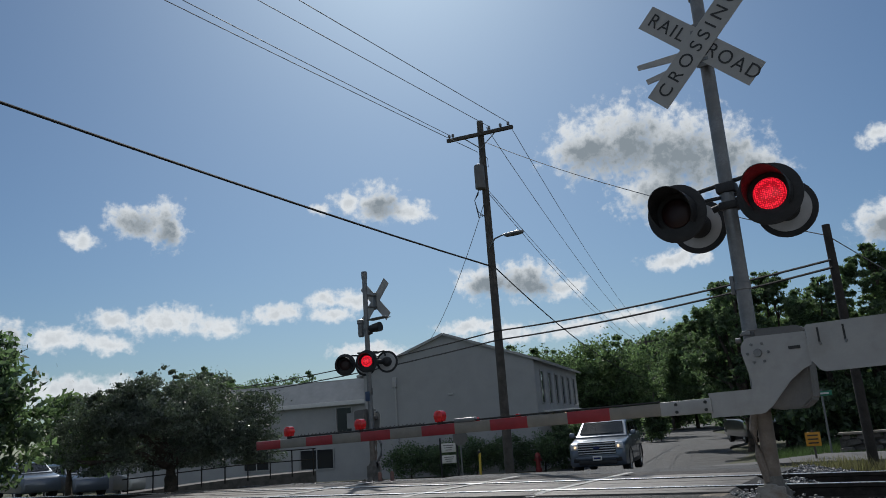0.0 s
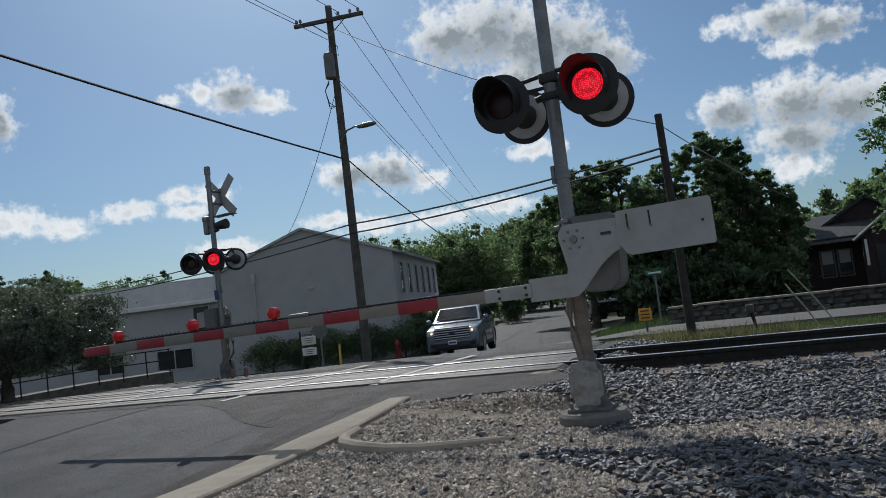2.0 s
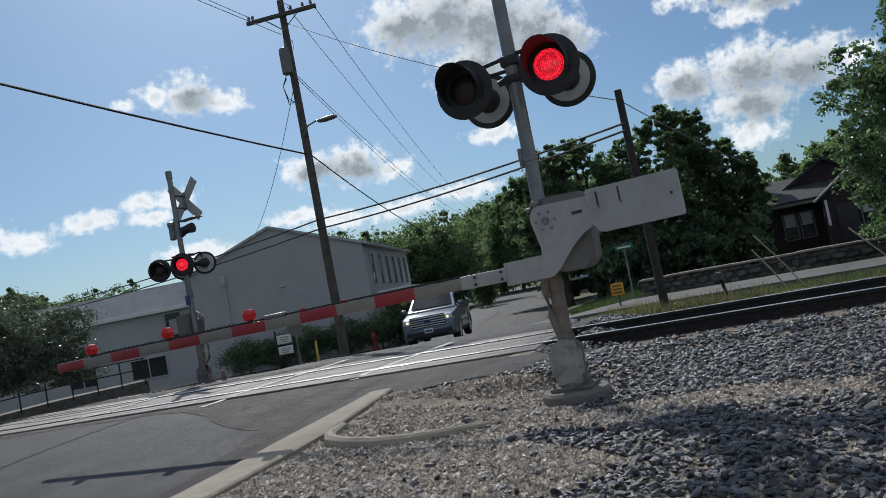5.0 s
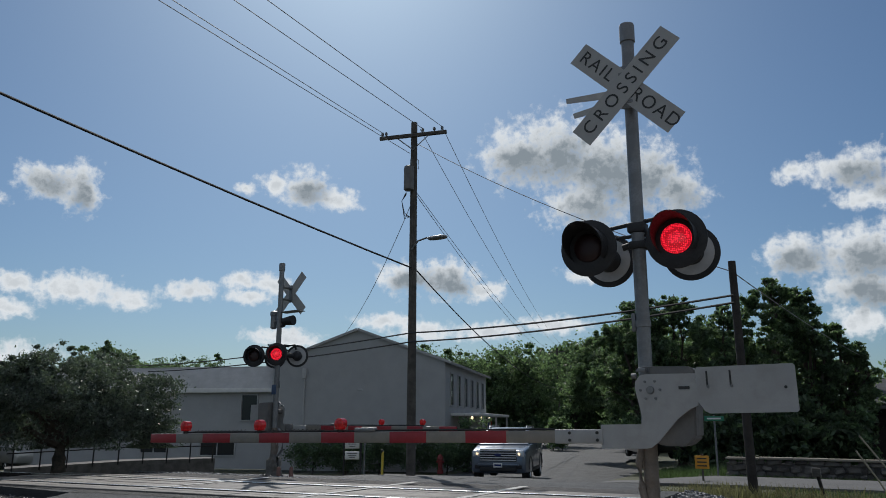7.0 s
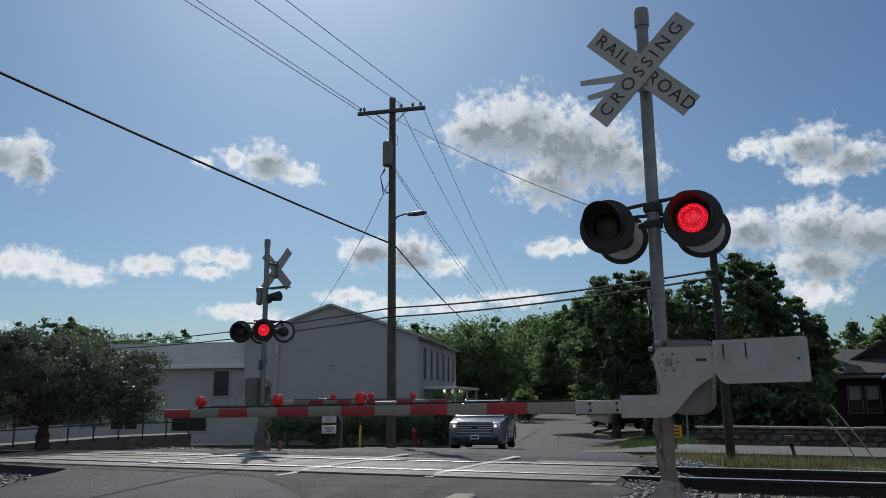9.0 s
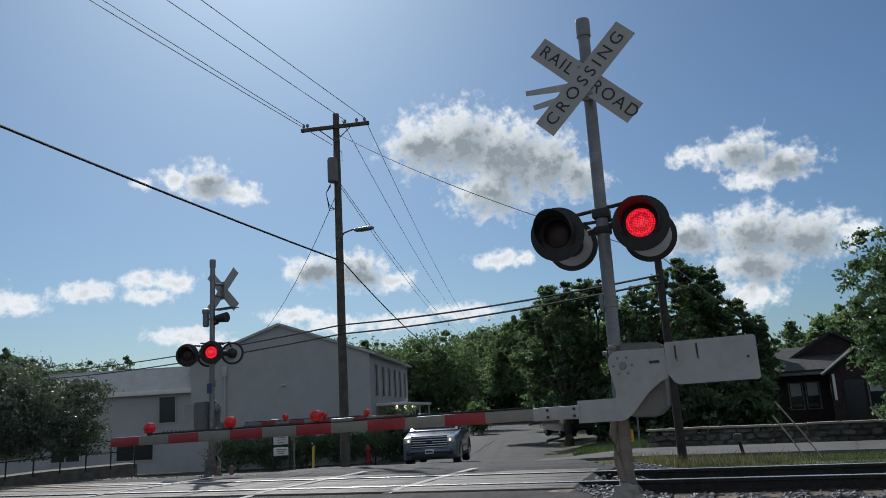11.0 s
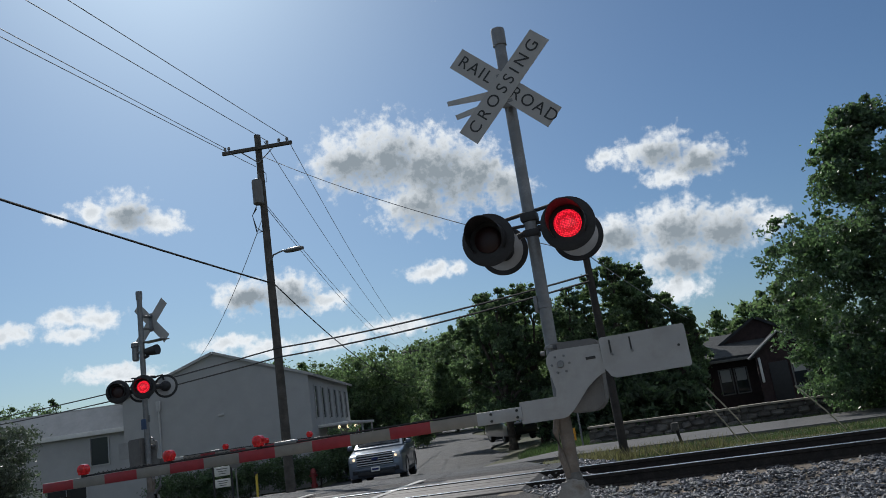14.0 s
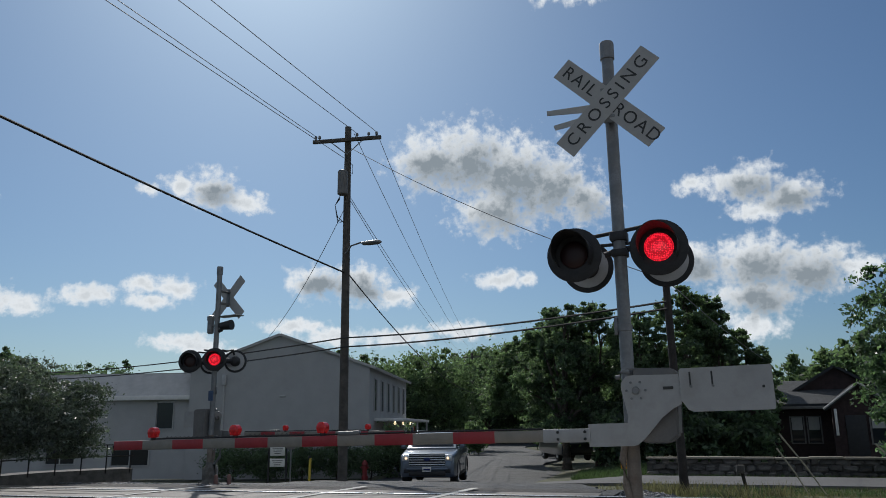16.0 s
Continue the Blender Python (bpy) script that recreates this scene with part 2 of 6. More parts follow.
# darker than CAST, so that the cover stands out from the pedestal
CAST_DARK = surface("darker cast pedestal", (0.13, 0.125, 0.115), 0.8, vary=0.3, scale=9, bump=0.4, stain=(0.08, 0.06, 0.045), stain_scale=7, stain_amount=0.7)
BOX_GREY = surface("mechanism housing paint", (0.15, 0.145, 0.14), 0.6, vary=0.12, scale=5, bump=0.1, stain=(0.09, 0.08, 0.07), stain_scale=4)
BLACK = surface("matt black paint", (0.018, 0.018, 0.02), 0.6, vary=0.25, scale=8, bump=0.05)
DISC_BACK = surface("grey disc back", (0.42, 0.42, 0.42), 0.6, vary=0.1, scale=8, bump=0.05)
SIGN_WHITE = surface("reflective sign sheeting", (0.36, 0.355, 0.345), 0.5, vary=0.06, scale=8, bump=0.04, stain=(0.32, 0.31, 0.29), stain_scale=5, stain_amount=0.5)
SIGN_BLACK = surface("sign lettering black", (0.03, 0.03, 0.03), 0.6, vary=0.2)
RED_SHEET = surface("red reflective sheeting", (0.29, 0.024, 0.03), 0.4, vary=0.12, scale=10, bump=0.05)
WHITE_SHEET = surface("white reflective sheeting", (0.22, 0.20, 0.17), 0.45, vary=0.1, scale=10, bump=0.05)
LENS_ON = lamp_mat("lit red lens", (1.0, 0.016, 0.04), 1.25)
LENS_OFF = glass_mat("dark red lens", (0.02, 0.004, 0.004), 0.45)
ARM_LAMP = lamp_mat("red gate lamp lens", (1.0, 0.03, 0.04), 0.12)
RUST_STEEL = surface("rust-stained galvanised steel", (0.19, 0.16, 0.135), 0.65, metal=0.2, vary=0.25, scale=7, bump=0.15, stain=(0.13, 0.09, 0.065), stain_scale=3, stain_amount=0.7)
WOOD_POLE = surface("weathered pole timber", (0.09, 0.08, 0.07), 0.9, vary=0.35, scale=4, bump=0.5, fine_scale=50)
# pole timber in a much darker tone, for the short pole
WOOD_DARK = surface("dark pole timber", (0.035, 0.03, 0.027), 0.9, vary=0.35, scale=4, bump=0.5, fine_scale=50)
WIRE = surface("black cable", (0.02, 0.02, 0.02), 0.7, vary=0.2, bump=0)
WIRE_THIN = surface("aluminium conductor", (0.22, 0.22, 0.23), 0.6, vary=0.2, bump=0)
SIDING = surface("pale painted siding", (0.375, 0.375, 0.375), 0.8, vary=0.06, scale=1.2, bump=0.1, fine_scale=25, stain=(0.32, 0.318, 0.315), stain_scale=0.5, stain_amount=0.5)
ROOF = surface("weathered roof sheet", (0.42, 0.415, 0.41), 0.7, vary=0.12, scale=2, bump=0.2)
SHINGLE = surface("asphalt shingle", (0.036, 0.04, 0.044), 0.9, vary=0.3, scale=5, bump=0.5, per_piece=0.25)
BRICK = surface("dark red brick", (0.034, 0.02, 0.02), 0.9, vary=0.35, scale=5, bump=0.4, fine_scale=40)
TRIM = surface("white painted trim", (0.68, 0.67, 0.65), 0.6, vary=0.06, scale=4)
PANE = glass_mat("window glass", (0.02, 0.024, 0.03))
SCREEN = glass_mat("windscreen glass", (0.03, 0.035, 0.04), 0.05)
SCREEN.node_tree.nodes["Principled BSDF"].inputs["Specular IOR Level"].default_value = 1.0
BLIND = surface("window blind", (0.35, 0.35, 0.34), 0.8, vary=0.05)
BARK = surface("tree bark", (0.085, 0.07, 0.055), 0.95, vary=0.4, scale=8, bump=0.8, fine_scale=35)
LEAF = surface("leaf green", (0.10, 0.132, 0.088), 0.5, vary=0.35, scale=0.9, bump=0, leaf=0.56, spec=0.3, per_piece=0.45)
LEAF_GREY = surface("leaf dull green", (0.11, 0.13, 0.11), 0.4, vary=0.3, scale=1.0, bump=0, leaf=0.22, spec=0.36, per_piece=0.45)
LEAF_DARK = surface("leaf dark green", (0.096, 0.128, 0.09), 0.5, vary=0.35, scale=0.9, bump=0, leaf=0.54, spec=0.3, per_piece=0.45)
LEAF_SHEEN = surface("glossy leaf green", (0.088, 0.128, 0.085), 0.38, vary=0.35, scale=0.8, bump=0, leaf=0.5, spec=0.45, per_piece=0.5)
GRASS = surface("grass blades", (0.058, 0.085, 0.04), 0.7, vary=0.35, scale=0.6, bump=0, leaf=0.35, per_piece=0.5)
STRAW = surface("dry straw grass", (0.145, 0.125, 0.085), 0.8, vary=0.3, scale=0.8, bump=0, leaf=0.3, spec=0.2, per_piece=0.4)
RUBBLE = surface("rubble wall stone", (0.13, 0.12, 0.11), 0.9, vary=0.35, scale=4, bump=0.6, fine_scale=30, per_piece=0.4)

# ---- mesh helpers ----


def thing(name, at=(0, 0, 0), label="", category="", group="", turn=0.0, kind=""):
    e = new(name)
    e.empty_display_size = 0.2
    e.matrix_world = pose(*at, 0, 0, turn)
    return tagged(e, label, category, group, kind)


def mesh_of(name, bm, material, smooth_angle=35):
    me = bpy.data.meshes.new(name)
    bmesh.ops.recalc_face_normals(bm, faces=bm.faces)
    bm.to_mesh(me)
    bm.free()
    me.materials.append(material)
    if smooth_angle:
        me.shade_smooth()
        me.set_sharp_from_angle(angle=radians(smooth_angle))
    return me


def part(name, bm, material, parent=None, label="", at=None, smooth_angle=35):
    ob = new(name, mesh_of(name, bm, material, smooth_angle))
    if parent:
        ob.parent = parent
    if at is not None:
        ob.matrix_basis = at
    return tagged(ob, label)


def raw(name, verts, faces, material, parent=None, label="", smooth_faces=False):
    me = bpy.data.meshes.new(name)
    me.from_pydata(verts, [], faces)
    me.materials.append(material)
    if smooth_faces:
        me.shade_smooth()
    ob = new(name, me)
    if parent:
        ob.parent = parent
    return tagged(ob, label)


def box(bm, c, s, bevel=0.0, m=None, seg=2):
    r = bmesh.ops.create_cube(bm, size=1.0)["verts"]
    bmesh.ops.scale(bm, vec=s, verts=r)
    if bevel:
        edges = list({e for v in r for e in v.link_edges})
        r = bmesh.ops.bevel(bm, geom=edges, offset=bevel, segments=seg, affect="EDGES", profile=0.5)["verts"]
        r = list({v for v in r}) or r
    bmesh.ops.translate(bm, vec=c, verts=r)
    if m is not None:
        bmesh.ops.transform(bm, matrix=m, verts=r)
    return r


def rod(bm, a, b, r0, r1=None, seg=12, caps=True):
    a, b = Vector(a), Vector(b)
    d = b - a
    r1 = r0 if r1 is None else r1
    m = Matrix.Translation((a + b) / 2) @ d.to_track_quat("Z", "Y").to_matrix().to_4x4()
    return bmesh.ops.create_cone(bm, cap_ends=caps, segments=seg, radius1=r0, radius2=r1, depth=d.length, matrix=m)["verts"]


def tube(bm, pts, r, seg=8):
    """A tube of even or given radius along points."""
    pts = [Vector(p) for p in pts]
    rs = r if isinstance(r, (list, tuple)) else [r] * len(pts)
    rings = []
    for i, p in enumerate(pts):
        d = (pts[min(i + 1, len(pts) - 1)] - pts[max(i - 1, 0)]).normalized()
        q = d.to_track_quat("Z", "Y")
        rings.append([bm.verts.new(p + q @ Vector((rs[i] * math.cos(2 * math.pi * k / seg), rs[i] * math.sin(2 * math.pi * k / seg), 0))) for k in range(seg)])
    for a, b in zip(rings, rings[1:]):
        for k in range(seg):
            bm.faces.new((a[k], a[(k + 1) % seg], b[(k + 1) % seg], b[k]))
    for ring, flip in ((rings[0], True), (rings[-1], False)):
        bm.faces.new(ring[::-1] if flip else ring)


def lathe(bm, profile, seg=24, m=None):
    """A turned solid round z from (radius, height) pairs."""
    rings = []
    for r, z in profile:
        rings.append([bm.verts.new((r * math.cos(2 * math.pi * k / seg), r * math.sin(2 * math.pi * k / seg), z)) for k in range(seg)])
    for a, b in zip(rings, rings[1:]):
        for k in range(seg):
            bm.faces.new((a[k], a[(k + 1) % seg], b[(k + 1) % seg], b[k]))
    bm.faces.new(rings[0][::-1])
    bm.faces.new(rings[-1])
    if m is not None:
        bmesh.ops.transform(bm, matrix=m, verts=[v for r in rings for v in r])


def prism(bm, outline, thick, m=None):
    """An outline in the x-z plane, given thickness along y."""
    front = [bm.verts.new((x, -thick / 2, z)) for x, z in outline]
    rear = [bm.verts.new((x, thick / 2, z)) for x, z in outline]
    bm.faces.new(front)
    bm.faces.new(rear[::-1])
    n = len(outline)
    for i in range(n):
        bm.faces.new((front[i], rear[i], rear[(i + 1) % n], front[(i + 1) % n]))
    if m is not None:
        bmesh.ops.transform(bm, matrix=m, verts=front + rear)
    return front + rear


def letters(text, size, material, m, parent, name="lettering", spread=1.0):
    """Raised lettering as a mesh, lying in the x-z plane."""
    cu = bpy.data.curves.new(name, "FONT")
    cu.body, cu.size, cu.align_x, cu.align_y, cu.extrude, cu.space_character = text, size, "CENTER", "CENTER", 0.0015, spread
    tmp = bpy.data.objects.new(name, cu)
    scene.collection.objects.link(tmp)
    dg = bpy.context.evaluated_depsgraph_get()
    me = bpy.data.meshes.new_from_object(tmp.evaluated_get(dg))
    bpy.data.objects.remove(tmp)
    bpy.data.curves.remove(cu)
    me.materials.clear()
    me.materials.append(material)
    ob = new(name, me)
    ob.parent = parent
    ob.matrix_basis = m @ pose(0, 0, 0, 90, 0, 0)
    return ob


def hang(a, b, sag, n=18):
    a, b = Vector(a), Vector(b)
    return [a.lerp(b, i / n) - Vector((0, 0, sag * 4 * (i / n) * (1 - i / n))) for i in range(n + 1)]


# ---- ground ----
def profile(pairs, v):
    for (a, za), (b, zb) in zip(pairs, pairs[1:]):
        if v <= b:
            k = min(1.0, max(0.0, (v - a) / (b - a)))
            return za + (zb - za) * k * k * (3 - 2 * k)
    return pairs[-1][1]


LAND = [(-60.0, -0.1), (3.0, -0.02), (6.0, 0.03), (8.8, 0.05), (9.4, 0.0), (12.8, 0.0), (15.0, -0.05), (18.0, -0.16), (22.0, -0.39), (27.0, -0.84), (34.0, -1.02), (120.0, -1.05)]
LAND_EAST = [(-60.0, -0.1), (3.0, -0.02), (6.0, 0.03), (8.8, 0.05), (9.4, 0.0), (12.8, 0.0), (16.5, -0.08), (20.0, -0.26), (26.0, -0.36), (40.0, -0.4), (120.0, -0.6)]
# height of the road by the distance from the near rail
ROAD_Z = [(-60.0, -0.06), (-6.0, 0.0), (-0.9, 0.205), (2.9, 0.205), (5.1, 0.08), (8.1, -0.08), (12.2, -0.33), (17.2, -0.78), (24.0, -0.95), (120.0, -0.97)]


def land(x, y):
    k = min(1.0, max(0.0, (x + 7.5 + 0.1 * (y - 12)) / 5.0))
    dip = 0.42 * min(1.0, max(0.0, (-x - 14.0) / 5.0)) * min(1.0, max(0.0, (y - 13.4) / 3.0)) * min(1.0, max(0.0, (34 - y) / 8.0))
    return profile(LAND, y) * (1 - k) + profile(LAND_EAST, y) * k - dip


def sheet(name, left, right, ys, z, material, thick=0.0, cols=6, parent=None):
    """A strip between two edge lines x(y), following a height, with skirts of that thickness."""
    bm = bmesh.new()
    rows = []
    for y in ys:
        a, b = left(y), right(y)
        rows.append([bm.verts.new((a + (b - a) * i / cols, y, z(a + (b - a) * i / cols, y))) for i in range(cols + 1)])
    for r, s in zip(rows, rows[1:]):
        for i in range(cols):
            bm.faces.new((r[i], r[i + 1], s[i + 1], s[i]))
    if thick:
        ext = bmesh.ops.extrude_edge_only(bm, edges=[e for e in bm.edges if e.is_boundary])["geom"]
        bmesh.ops.translate(bm, vec=(0, 0, -thick), verts=[v for v in ext if isinstance(v, bmesh.types.BMVert)])
    me = bpy.data.meshes.new(name)
    bm.to_mesh(me)
    bm.free()
    me.materials.append(material)
    me.shade_smooth()
    me.set_sharp_from_angle(angle=radians(40))
    ob = new(name, me)
    if parent:
        ob.parent = parent
    return tagged(ob, kind="structure")


def steps(a, b, d):
    n = max(1, int(round((b - a) / d)))
    return [a + (b - a) * i / n for i in range(n + 1)]


gx = sorted(set([-2500, -600, -200, -90, -60] + [round(v, 2) for v in steps(-45, 25, 1.25)] + [40, 60, 90, 200, 600, 2500]))
gy = sorted(set([-2500, -300, -60, -20] + [round(v, 2) for v in steps(-8, 45, 0.75)] + [52, 60, 75, 100, 140, 200, 400, 900, 2500]))
gv = [(x, y, land(x, y) - 0.06) for y in gy for x in gx]
gf = [(j * len(gx) + i, j * len(gx) + i + 1, (j + 1) * len(gx) + i + 1, (j + 1) * len(gx) + i) for j in range(len(gy) - 1) for i in range(len(gx) - 1)]
tagged(raw("ground", gv, gf, GROUND, smooth_faces=True), "dry grassy ground along the railway", "ground", kind="structure")

TRACK_TURN = 4.0
track_dir = Vector((math.cos(radians(TRACK_TURN)), math.sin(radians(TRACK_TURN)), 0))
RAIL_Z = 0.245


def near_rail_y(x):
    return 10.27 + math.tan(radians(TRACK_TURN)) * x


def road_right(y):
    if y < 13.2:
        if y < 7.35:
            return -3.45 + 0.015 * (y - 6)
        return profile([(7.35, -3.43), (7.9, -1.82), (8.4, -1.66), (9.3, -2.08), (13.2, -2.1)], y)
    return profile([(13.2, -2.1), (15.0, -3.0), (22.0, -5.0), (30.0, -7.0), (50.0, -12.6), (95.0, -25.8), (140, -40.0)], y)


def road_left(y):
    if y < 13.2:
        return profile([(6.2, -8.8), (6.9, -9.5), (8.3, -10.1), (9.0, -10.5), (9.2, -13.2)], y)
    return profile([(13.2, -12.6), (18.0, -11.4), (26.0, -14.6), (50.0, -21.0), (95.0, -33.5), (140, -47.0)], y)


def road_z(x, y):
    return profile(ROAD_Z, y - near_rail_y(x))


def road_sheet(name, ss, material, lift=0.0, cols=12, thick=0.15, left=None, right=None):
    """A stretch of road laid out by distance from the near rail, so that its ends follow the track."""
    bm = bmesh.new()
    rows = []
    for s in ss:
        y0 = s + 9.8
        a, b = (left or road_left)(y0), (right or road_right)(y0)
        xs = [a + (b - a) * i / cols for i in range(cols + 1)]
        rows.append([bm.verts.new((x, s + near_rail_y(x), profile(ROAD_Z, s) + lift)) for x in xs])
    for r, q in zip(rows, rows[1:]):
        for i in range(cols):
            bm.faces.new((r[i], r[i + 1], q[i + 1], q[i]))
    if thick:
        ext = bmesh.ops.extrude_edge_only(bm, edges=[e for e in bm.edges if e.is_boundary])["geom"]
        bmesh.ops.translate(bm, vec=(0, 0, -thick), verts=[v for v in ext if isinstance(v, bmesh.types.BMVert)])
    return tagged(part(name, bm, material, None, "", None, 40), kind="structure")


def verge_z(x, y):
    """The verge rises to meet the road's edge."""
    base = land(x, y) - 0.02
    k = min(1.0, max(0.0, 1 - (x - road_right(min(y, 9.9)) - 0.02) / 1.6))
    k = k * k * (3 - 2 * k)
    return base + (road_z(min(x, -2.0), y) + 0.004 + 0.012 * noise.noise((2.1 * x, 2.1 * y, 0)) - base) * k

# ---- road, crossing and track ----
tagged(road_sheet("road_near", steps(-40, -8, 2) + steps(-7.5, -0.62, 0.43), ASPHALT), "grey patched asphalt road rising to the crossing", "road")
tagged(road_sheet("road_far", steps(2.06, 42, 0.8) + steps(44, 130, 4), ASPHALT), "sunlit asphalt road falling away beyond the crossing", "road")
bm = bmesh.new()
rows = []
for i in range(13):
    row = []
    for k in range(25):
        x = -12.6 + (12.6 - 1.66) * k / 24
        f = min(1.0, max(0.0, (x + 7.6) / 4.0))
        s0 = -1.0 - 2.25 * f * f * (3 - 2 * f) + 0.22 * noise.noise((1.3 * x, 0.0, 2.0))
        s = s0 + (-0.63 - s0) * i / 12
        x = max(min(x, road_right(s + 9.8) - 0.01), road_left(s + 9.8) + 0.01)
        row.append(bm.verts.new((x, s + near_rail_y(x), profile(ROAD_Z, s) + 0.005)))
    rows.append(row)
for r, q in zip(rows, rows[1:]):
    for k in range(24):
        bm.faces.new((r[k], r[k + 1], q[k + 1], q[k]))
tagged(part("apron_near", bm, ASPHALT_DARK, None, "", None, 40), "dark rough asphalt apron before the rails", "pavement", kind="structure")
tagged(road_sheet("apron_far", steps(2.07, 3.2, 0.4), ASPHALT_DARK, 0.005, 12, 0.05, lambda y: -12.6, lambda y: -2.4), "dark asphalt apron beyond the rails", "pavement")
bm = bmesh.new()
rows = []
for y in steps(-8, 8.1, 0.23):
    edge = -3.45 + 0.015 * (y - 6)
    w = 0.24 + 0.07 * noise.noise((0.0, 0.9 * y, 3.0)) + 0.05 * noise.noise((0.0, 4.1 * y, 8.0)) + 0.75 * max(0.0, (y - 4.4) / 3.0) ** 2
    rows.append([bm.verts.new((x, y, road_z(x, y) + 0.006)) for x in (edge - 0.05 - w, edge - 0.05 - w / 2, edge - 0.03)])
for r, q in zip(rows, rows[1:]):
    for k in range(2):
        bm.faces.new((r[k], r[k + 1], q[k + 1], q[k]))
tagged(part("road_edge", bm, ASPHALT_DARK, None, "", None, 40), "dark rough asphalt edge along the kerb", "pavement", kind="structure")
panels = thing("crossing_surface", (0, 10.27, 0), "worn plank level-crossing surface between the rails", "crossing", turn=TRACK_TURN, kind="structure")
plank_meshes = {}
for y0, y1 in ((-0.60, -0.35), (-0.34, -0.09), (0.11, 0.35), (0.36, 0.60), (0.61, 0.85), (0.86, 1.09), (1.10, 1.34), (1.54, 1.79), (1.80, 2.04)):
    w = round(y1 - y0, 2)
    if w not in plank_meshes:
        bm = bmesh.new()
        box(bm, (0, 0, 0), (2.405, w - 0.006, 0.25), 0.012)
        plank_meshes[w] = mesh_of("plank", bm, PANEL)
    for i in range(5):
        o = new("plank", plank_meshes[w])
        o.parent = panels
        o.matrix_basis = pose(-13.0 + 2.42 * i, (y0 + y1) / 2, 0.11 + random.uniform(-0.006, 0.004), random.uniform(-0.5, 0.5), 0, 0)
for y0 in (-0.075, 0.05, 1.36, 1.485):
    bm = bmesh.new()
    box(bm, (-8.16, y0 + 0.012, 0.10), (12.1, 0.03, 0.2), 0.006)
    part("flangeway", bm, RUBBER, panels)

for y0, y1 in ((-0.60, -0.09), (0.11, 1.34), (1.54, 2.04)):
    bm = bmesh.new()
    prism(bm, [(-2.115, 0.0), (-2.115, 0.228), (-1.83, 0.05), (-1.83, 0.0)], y1 - y0, Matrix.Translation((0, (y0 + y1) / 2, 0)))
    part("end_ramp", bm, RUBBER, panels, "dark rubber end ramp", None, 0)

track = thing("railway_track", (0, 10.27, 0), "single railway track on timber ties", "railway track", turn=TRACK_TURN, kind="structure")
for y in (0.0, 1.435):
    bm = bmesh.new()
    prof = [(-0.07, 0.0), (0.07, 0.0), (0.07, 0.012), (0.012, 0.03), (0.010, 0.12), (0.036, 0.13), (0.036, 0.165), (-0.036, 0.165), (-0.036, 0.13), (-0.010, 0.12), (-0.012, 0.03), (-0.07, 0.012)]
    a = [bm.verts.new((-70, y + p, RAIL_Z - 0.172 + q)) for p, q in prof]
    b = [bm.verts.new((70, y + p, RAIL_Z - 0.172 + q)) for p, q in prof]
    for i in range(len(prof)):
        bm.faces.new((a[i], b[i], b[(i + 1) % len(prof)], a[(i + 1) % len(prof)]))
    rail = part("rail", bm, RAIL_SIDE, track)
    bm = bmesh.new()
    box(bm, (0, y, RAIL_Z - 0.002), (140, 0.062, 0.008), 0.002)
    part("running_surface", bm, RAIL_TOP, rail, "polished rail head")
tie_mesh = None
for i in range(40):
    x = -1.9 + 0.52 * i
    if tie_mesh is None:
        bm = bmesh.new()
        box(bm, (0, 0.7175, 0), (0.23, 2.6, 0.18), 0.012)
        tie_mesh = mesh_of("tie", bm, TIE)
    t = new("tie", tie_mesh)
    t.parent = track
    t.matrix_basis = pose(x + random.uniform(-0.03, 0.03), random.uniform(-0.06, 0.06), RAIL_Z - 0.258, 0, 0, random.uniform(-1.5, 1.5))
for i in range(30):
    t = new("tie", tie_mesh)
    t.parent = track
    t.matrix_basis = pose(-13.4 - 0.52 * i, random.uniform(-0.06, 0.06), RAIL_Z - 0.258, 0, 0, random.uniform(-1.5, 1.5))


def stripe(name, pts, width, z_of, label):
    bm = bmesh.new()
    rows = []
    for i, (x, y) in enumerate(pts):
        x2, y2 = pts[min(i + 1, len(pts) - 1)]
        x1, y1 = pts[max(i - 1, 0)]
        d = Vector((x2 - x1, y2 - y1)).normalized()
        n = Vector((-d.y, d.x)) * width / 2
        rows.append([bm.verts.new((x + s * n.x, y + s * n.y, z_of(x, y) + 0.006)) for s in (-1, 1)])
    for a, b in zip(rows, rows[1:]):
        bm.faces.new((a[0], a[1], b[1], b[0]))
    return tagged(part(name, bm, WHITE_LINE), label, "road marking", kind="structure")


stripe("lane_line", [(-6.56, y) for y in steps(8.75, 12.6, 0.35)], 0.13, lambda x, y: 0.237 if y > near_rail_y(x) - 0.65 else road_z(x, y) + 0.007, "worn white lane line across the crossing")
stripe("lane_line", [(-4.5, y) for y in steps(9.3, 12.7, 0.35)], 0.13, lambda x, y: 0.237 if y > near_rail_y(x) - 0.65 else road_z(x, y) + 0.007, "worn white lane line across the crossing")
stripe("lane_line", [(-9.6, y) for y in steps(9.2, 12.2, 0.35)], 0.11, lambda x, y: 0.236, "worn white lane line across the crossing")

# side street beyond the track
sheet("side_street", lambda y: -6.0, lambda y: 60.0, steps(21.6, 26.4, 0.6), lambda x, y: land(x, y) + 0.02, STREET, 0.1, 60)
tagged(bpy.data.objects["side_street"], "narrow grey asphalt side street", "road")

# gravel verge where the near signal stands
tagged(sheet("gravel_verge", lambda y: road_right(y) + 0.06 if y < 7.2 else road_right(y) - 0.25, lambda y: 14.0, steps(-6, 9.6, 0.3), verge_z, EARTH, 0.0, 70), "tan gravel and earth verge by the road", "ground")
